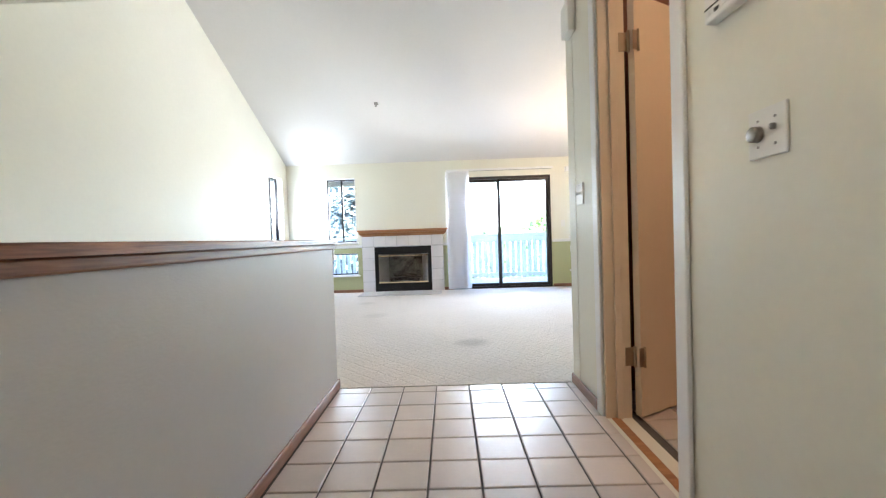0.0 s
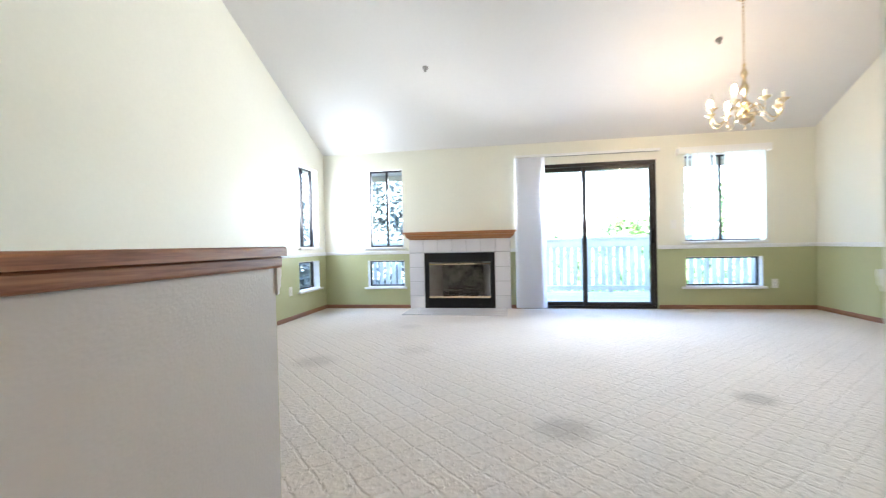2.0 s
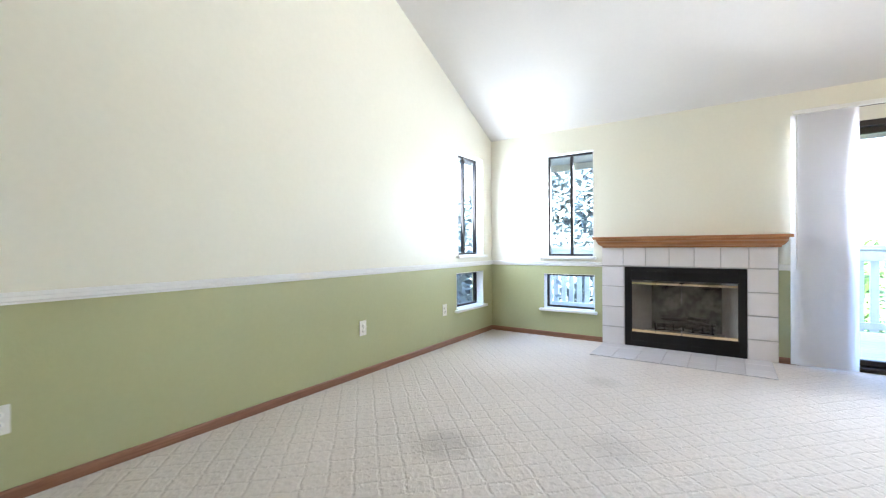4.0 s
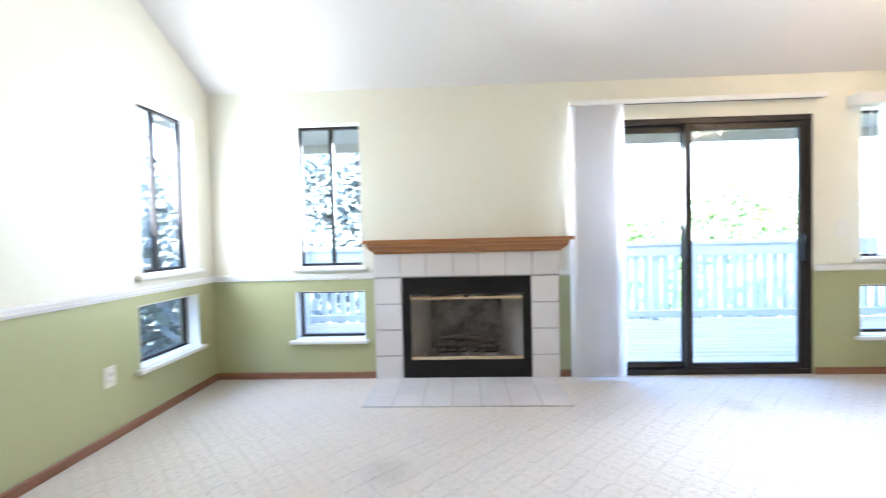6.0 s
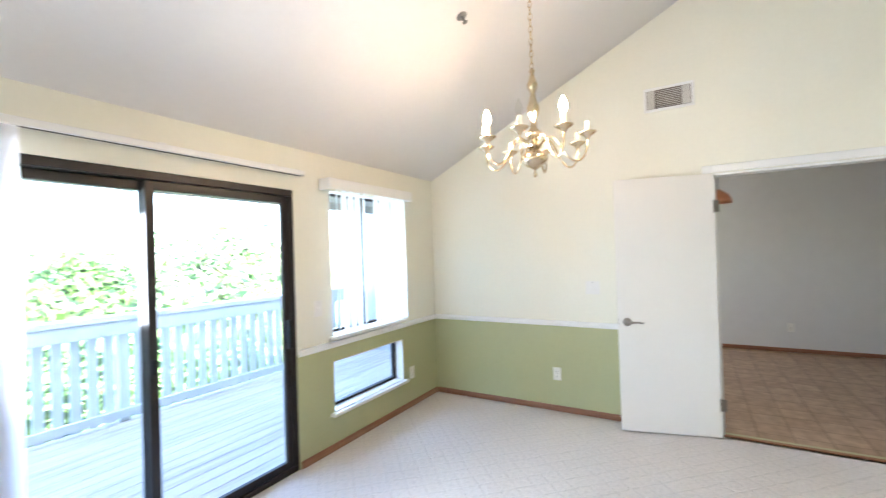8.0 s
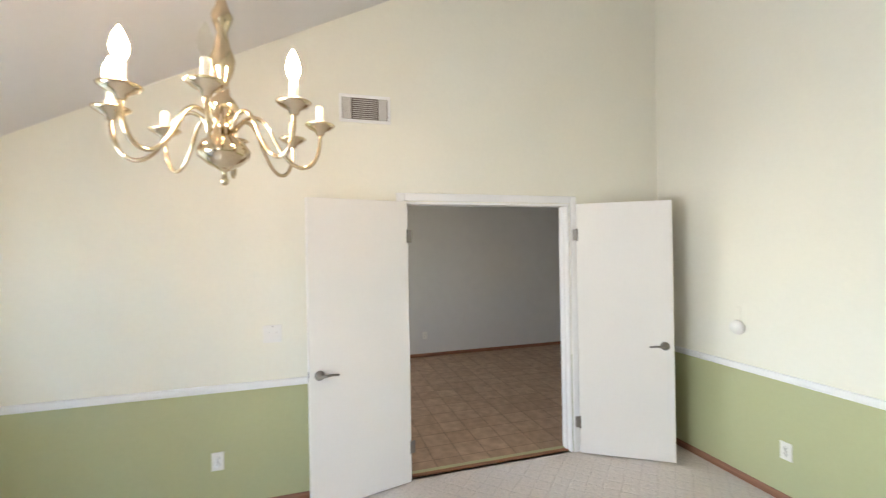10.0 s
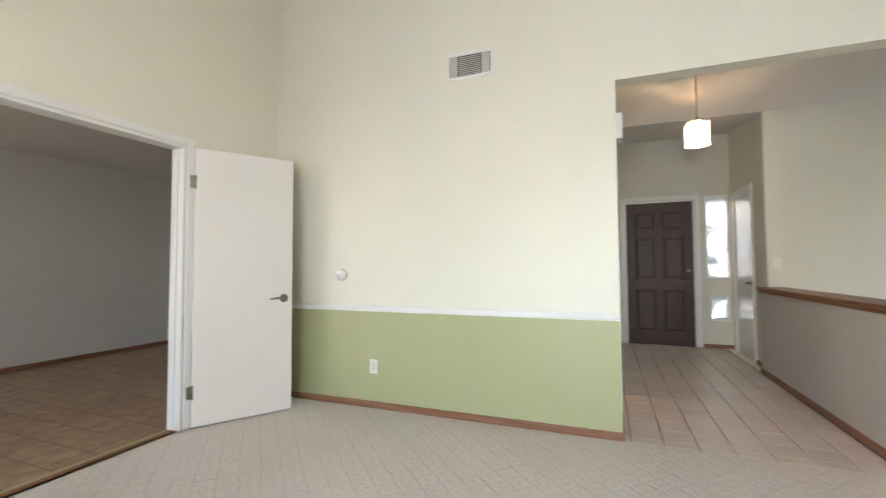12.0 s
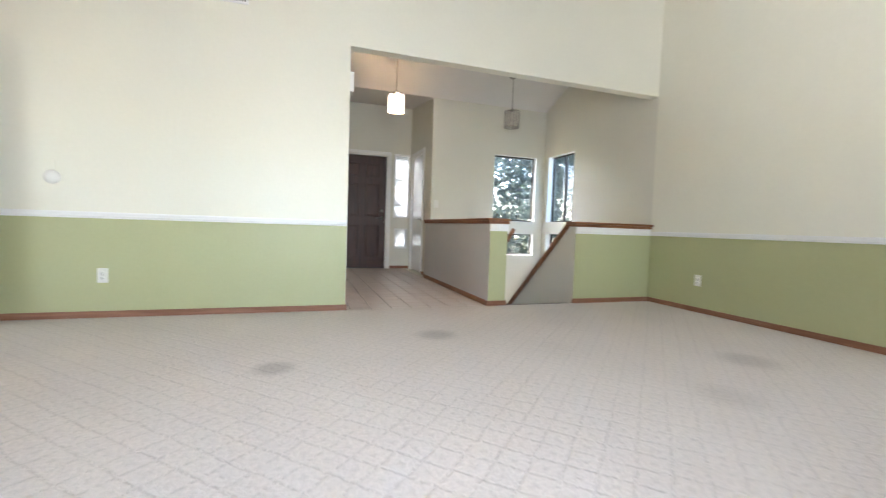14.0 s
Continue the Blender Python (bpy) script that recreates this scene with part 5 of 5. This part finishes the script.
for x in (-4.3, -1.5, 1.4, 4.2):
    solid("deck_post", Shape().box(x - 0.07, x + 0.07, DY1 - 0.2, DY1 - 0.06, GROUND - 0.3, DZ - 0.22), DECKWOOD, "square wooden post under the deck", "post")

rail = thing("deck_railing", pose(0, 7.25, DZ), "grey-blue painted wooden deck railing with pickets", "railing")
part("top_rail", Shape().box(-4.6, 4.4, -0.06, 0.08, 0.99, 1.045, 0.006).box(-4.6, 4.4, -0.045, -0.005, 0.855, 0.989, 0.004), RAILPAINT, rail)
part("bottom_rail", Shape().box(-4.6, 4.4, -0.045, -0.005, 0.05, 0.13, 0.004), RAILPAINT, rail)
picket = Shape().box(-0.038, 0.038, -0.004, 0.03, 0.02, 0.985, 0.003).mesh("picket", RAILPAINT)
for i in range(70):
    ob = new("picket", picket)
    ob.parent = rail
    ob.location = (-4.5 + i * 0.128, 0, 0)
for x in (-4.5, -1.85, 1.0, 4.3):
    part("post", Shape().box(x - 0.045, x + 0.045, -0.005, 0.085, 0.0, 1.0, 0.004), RAILPAINT, rail)

side = thing("deck_side_wall", pose(4.4, FAR + 0.14, 0), "pale grey boarded wall at the end of the deck", "exterior wall", kind="structure")
part("sheathing", Shape().box(0.0, 0.12, 0.0, 2.4, DZ - 0.2, 2.25), SIDING, side)
for i in range(16):
    part("board", Shape().box(-0.018, -0.001, i * 0.15 + 0.003, i * 0.15 + 0.147, DZ, 2.2, 0.003), SIDING, side)
side2 = thing("deck_side_wall", pose(-3.68, FAR + 0.14, 0), "pale grey low boarded wall at the end of the deck", "exterior wall", kind="structure")
part("sheathing", Shape().box(-0.1, 0.0, 0.0, 2.3, DZ - 0.2, 0.95), SIDING, side2)
for i in range(15):
    part("board", Shape().box(0.001, 0.018, i * 0.15 + 0.003, i * 0.15 + 0.147, DZ, 0.94, 0.003), SIDING, side2)
part("coping", Shape().box(-0.13, 0.05, 0.0, 2.3, 0.951, 0.99, 0.006), SIDING, side2)

roof = thing("roof", pose(0, 0, 0), "house roof with a beige boarded eave soffit", "roof", kind="structure")
part("soffit", Shape().box(LEFT - 0.6, 4.9, FAR + 0.14, FAR + 1.2, 2.12, 2.16), SOFFIT, roof)
part("fascia", Shape().box(LEFT - 0.6, 4.9, FAR + 1.2, FAR + 1.24, 2.03, 2.28, 0.005), SOFFIT, roof)
part("slope", Shape().prism([(FAR + 1.3, 2.24), (FAR + 1.3, 2.31), (-0.3, RIDGE + PITCH * 0.3 + 0.52), (-0.3, RIDGE + PITCH * 0.3 + 0.45)], "x", LEFT - 0.6, R2X + 0.3), SOFFIT, roof)
part("rear_slope", Shape().prism([(-4.1, 3.2), (STAIR_END, 3.1), (-0.13, 4.05), (-0.13, 4.19), (STAIR_END, 3.24), (-4.1, 3.34)], "x", LEFT - 0.15, R2X + 0.3), SOFFIT, roof)

for k, (x, dx) in enumerate(((0.1, -9.0), (1.6, -7.0))):
    cable = thing("overhead_cable", pose(x, FAR + 1.24, 2.2), "thin dark service cable running from the eave", "cable", group="overhead cables")
    part("wire", Shape().tube([(dx * i / 10, 26 * i / 10, 4.6 * i / 10 - 1.2 * math.sin(math.pi * i / 10)) for i in range(11)], 0.008, 5), DARKSLOT, cable)


def tree(name, x, y, base, height, crown_r, crown_z, leaf_mat, seed, label, cone=False, count=2600, leaf=0.13):
    rnd = random.Random(seed)
    t = thing(name, pose(x, y, base), label, "tree", group="trees round the house")
    trunk = Shape()
    lean = [(rnd.uniform(-0.15, 0.15) * k, rnd.uniform(-0.15, 0.15) * k, height * 0.9 * k / 7) for k in range(8)]
    trunk.tube(lean, lambda s: 0.17 * (1 - 0.85 * s) * height / 8, 10)
    clumps = []
    for k in range(26):
        h = crown_z + (height - crown_z) * (k + 0.5) / 26
        share = (h - crown_z) / (height - crown_z)
        reach = crown_r * ((1.05 - share) if cone else (0.45 + 1.1 * math.sin(math.pi * min(1, 0.12 + share * 0.88))) * 0.75) * rnd.uniform(0.6, 1.15)
        a = k * 2.4 + rnd.uniform(-0.4, 0.4)
        start = Vector(lean[min(7, int(h / height * 7))])
        start.z = h - (0.0 if cone else 0.25 * reach)
        tip = Vector((reach * math.cos(a), reach * math.sin(a), h + (-0.15 * reach if cone else 0.25 * reach)))
        midp = (start + tip) / 2 + Vector((0, 0, 0.1 * reach))
        trunk.tube([start, midp, tip], lambda s: 0.026 * (1 - 0.8 * s) * height / 8, 5)
        clumps += [(tip, 0.32 * crown_r), (midp, 0.28 * crown_r)]
    part("trunk", trunk, BARK, t)
    verts, faces = [], []
    for k in range(count):
        c, r = clumps[k % len(clumps)]
        p = c + Vector((rnd.gauss(0, 0.55), rnd.gauss(0, 0.55), rnd.gauss(0, 0.42))) * r
        u = Vector((rnd.gauss(0, 1), rnd.gauss(0, 1), rnd.gauss(0, 0.7))).normalized()
        v = u.orthogonal().normalized()
        s = leaf * rnd.uniform(0.6, 1.3)
        if x + p.x > LEFT - 0.35 and -4.1 < y + p.y < FAR + 0.3:   # clipped back from the house
            continue
        i = len(verts)
        verts += [p - u * s, p + v * s * 0.45 + u * s * 0.1, p + u * s, p - v * s * 0.45 + u * s * 0.1]
        faces.append((i, i + 1, i + 2, i + 3))
    me = bpy.data.meshes.new("crown")
    me.from_pydata(verts, [], faces)
    me.materials.append(leaf_mat)
    crown_ob = new("crown", me)
    crown_ob.parent = t
    tagged(crown_ob, kind="stuff")
    return t


G, B, O = LEAVES
tree("broadleaf_tree", 4.9, 12.5, GROUND, 5.5, 2.0, 1.6, G, 1, "leafy green tree beyond the deck railing")
tree("broadleaf_tree", 1.2, 13.5, GROUND, 4.2, 2.4, 1.0, G, 2, "low leafy green tree beyond the deck railing")
tree("broadleaf_tree", 8.6, 14.5, GROUND, 4.9, 2.4, 1.8, O, 3, "olive green tree beyond the deck railing")
tree("conifer_tree", -3.6, 12.5, GROUND, 6.4, 2.2, 0.8, B, 4, "blue-green conifer beyond the deck", True, 26000, 0.12)
tree("conifer_tree", -5.6, 14.5, GROUND, 7.0, 2.4, 0.8, B, 5, "blue-green conifer beyond the deck", True, 26000, 0.12)
tree("broadleaf_tree", 2.6, 10.6, GROUND, 3.5, 1.7, 0.6, G, 31, "low leafy shrub just beyond the deck railing", False, 9000, 0.08)
tree("broadleaf_tree", -0.6, 10.8, GROUND, 3.4, 1.8, 0.6, O, 32, "low leafy shrub just beyond the deck railing", False, 9000, 0.08)
tree("broadleaf_tree", 5.4, 10.4, GROUND, 3.6, 1.7, 0.6, O, 33, "low leafy shrub just beyond the deck railing", False, 9000, 0.08)
tree("broadleaf_tree", 3.6, 15.2, GROUND, 4.9, 1.9, 1.2, G, 34, "leafy green tree beyond the deck railing", False, 9000, 0.1)
tree("broadleaf_tree", -9.0, 6.5, GROUND, 6.6, 2.2, 1.2, B, 6, "dense blue-green tree beside the house", False, 3600)
tree("broadleaf_tree", -8.0, 3.6, GROUND, 5.4, 1.9, 0.8, G, 7, "leafy green tree beside the house", False, 3000)
tree("broadleaf_tree", -8.2, -1.6, GROUND, 7.6, 2.4, 1.0, B, 8, "dense tree outside the stairwell windows", False, 16000, 0.08)
tree("broadleaf_tree", -4.6, -7.0, GROUND, 8.0, 2.5, 1.0, B, 9, "dense tree outside the stairwell windows", False, 16000, 0.08)
tree("broadleaf_tree", -1.8, -9.0, GROUND, 8.4, 2.6, 1.2, O, 10, "dense tree outside the stairwell windows", False, 16000, 0.08)
tree("broadleaf_tree", -7.4, -5.0, GROUND, 8.0, 2.6, 1.0, B, 12, "dense tree outside the stairwell windows", False, 16000, 0.08)
tree("broadleaf_tree", -11.5, -5.5, GROUND, 9.0, 3.0, 1.0, G, 13, "dense tree outside the stairwell windows", False, 16000, 0.08)

tree("broadleaf_tree", -6.6, 5.6, GROUND, 5.2, 1.9, 0.8, B, 21, "dense blue-green tree close beside the house", False, 22000, 0.075)
tree("broadleaf_tree", -6.9, 8.6, GROUND, 5.4, 2.0, 0.8, B, 22, "dense blue-green tree close beside the house", False, 22000, 0.075)
tree("broadleaf_tree", -5.4, -4.6, GROUND, 6.4, 1.8, 0.8, B, 23, "dense tree close outside the stairwell windows", False, 20000, 0.066)
tree("broadleaf_tree", -6.3, -2.2, GROUND, 6.2, 1.8, 0.8, B, 24, "dense tree close outside the stairwell windows", False, 20000, 0.066)

# ---- pieces of floors and surround ----


def tile_mesh(name, w, d, h, mat, bevel=0.003):
    return Shape().box(-w / 2, w / 2, -d / 2, d / 2, -h, 0.0, bevel).mesh(name, mat)


PT = 0.1977
full_tile = tile_mesh("tile", PT - 0.008, 0.1945 - 0.008, 0.0095, TILE)
random.seed(3)
xs = [-1.241 + PT * (k - 1) for k in range(8)]
PY = 0.1945
ys = [-0.098 - PY * k for k in range(-1, 20)]
cut_tiles = {}
for x in xs:
    for y in ys:
        x0, x1 = max(x, -1.443), min(x + PT, 0.0 if not (BATH[0] < y - PY / 2 < BATH[1]) else 0.02)
        y1, y0 = min(y, -0.008), max(y - PY, HALL_END)
        w, d = x1 - x0, y1 - y0
        if w < 0.03 or d < 0.03:
            continue
        key = (round(w, 3), round(d, 3))
        if key == (round(PT, 3), round(PY, 3)):
            me = full_tile
        else:
            me = cut_tiles.setdefault(key, tile_mesh("tile", w - 0.006, d - 0.006, 0.0095, TILE))
        ob = new("tile", me)
        ob.parent = tile_floor
        ob.location = ((x0 + x1) / 2, (y0 + y1) / 2, -0.0012 + random.uniform(-0.0004, 0.0004))
        ob.rotation_euler = (random.uniform(-0.0012, 0.0012), random.uniform(-0.0012, 0.0012), 0)
for i in range(8):
    for k in range(10):
        ob = new("tile", full_tile)
        ob.parent = bath_floor
        ob.location = (0.165 + PT * (i + 0.5), -0.16 - PT * (k + 0.5), -0.0012)

side_tile = Shape().box(-0.105, 0.105, -0.0135, 0.0, -0.0985, 0.0985, 0.003).mesh("tile", TILE2)
top_tile = Shape().box(-0.0985, 0.0985, -0.0135, 0.0, -0.0885, 0.0885, 0.003).mesh("tile", TILE2)
base_tile = Shape().box(-0.105, 0.105, -0.0135, 0.0, -0.087, 0.087, 0.003).mesh("tile", TILE2)
mid_x = (FBX[0] + FBX[1]) / 2
for x in (SUR[0] + 0.108 - mid_x, SUR[1] - 0.108 - mid_x):
    for i in range(4):
        ob = new("tile", base_tile if i == 0 else side_tile)
        ob.parent = fire
        ob.location = (x, -0.02, 0.089 if i == 0 else 0.179 + 0.2035 * (i - 0.5) + 0.002)
for i in range(7):
    ob = new("tile", top_tile)
    ob.parent = fire
    ob.location = (SUR[0] - mid_x + (SUR[1] - SUR[0]) * (i + 0.5) / 7, -0.02, 0.889)
    ob.scale = ((SUR[1] - SUR[0]) / 7 / 0.2025, 1, 1)
hearth_tile = tile_mesh("tile", 0.1905, 0.186, 0.006, TILE2, 0.002)
for i in range(7):
    for k in range(3):
        ob = new("tile", hearth_tile)
        ob.parent = hearth
        ob.location = (-2.255 + (i + 0.5) * 1.37 / 7, 4.247 + (k + 0.5) * 0.19, 0.0085)
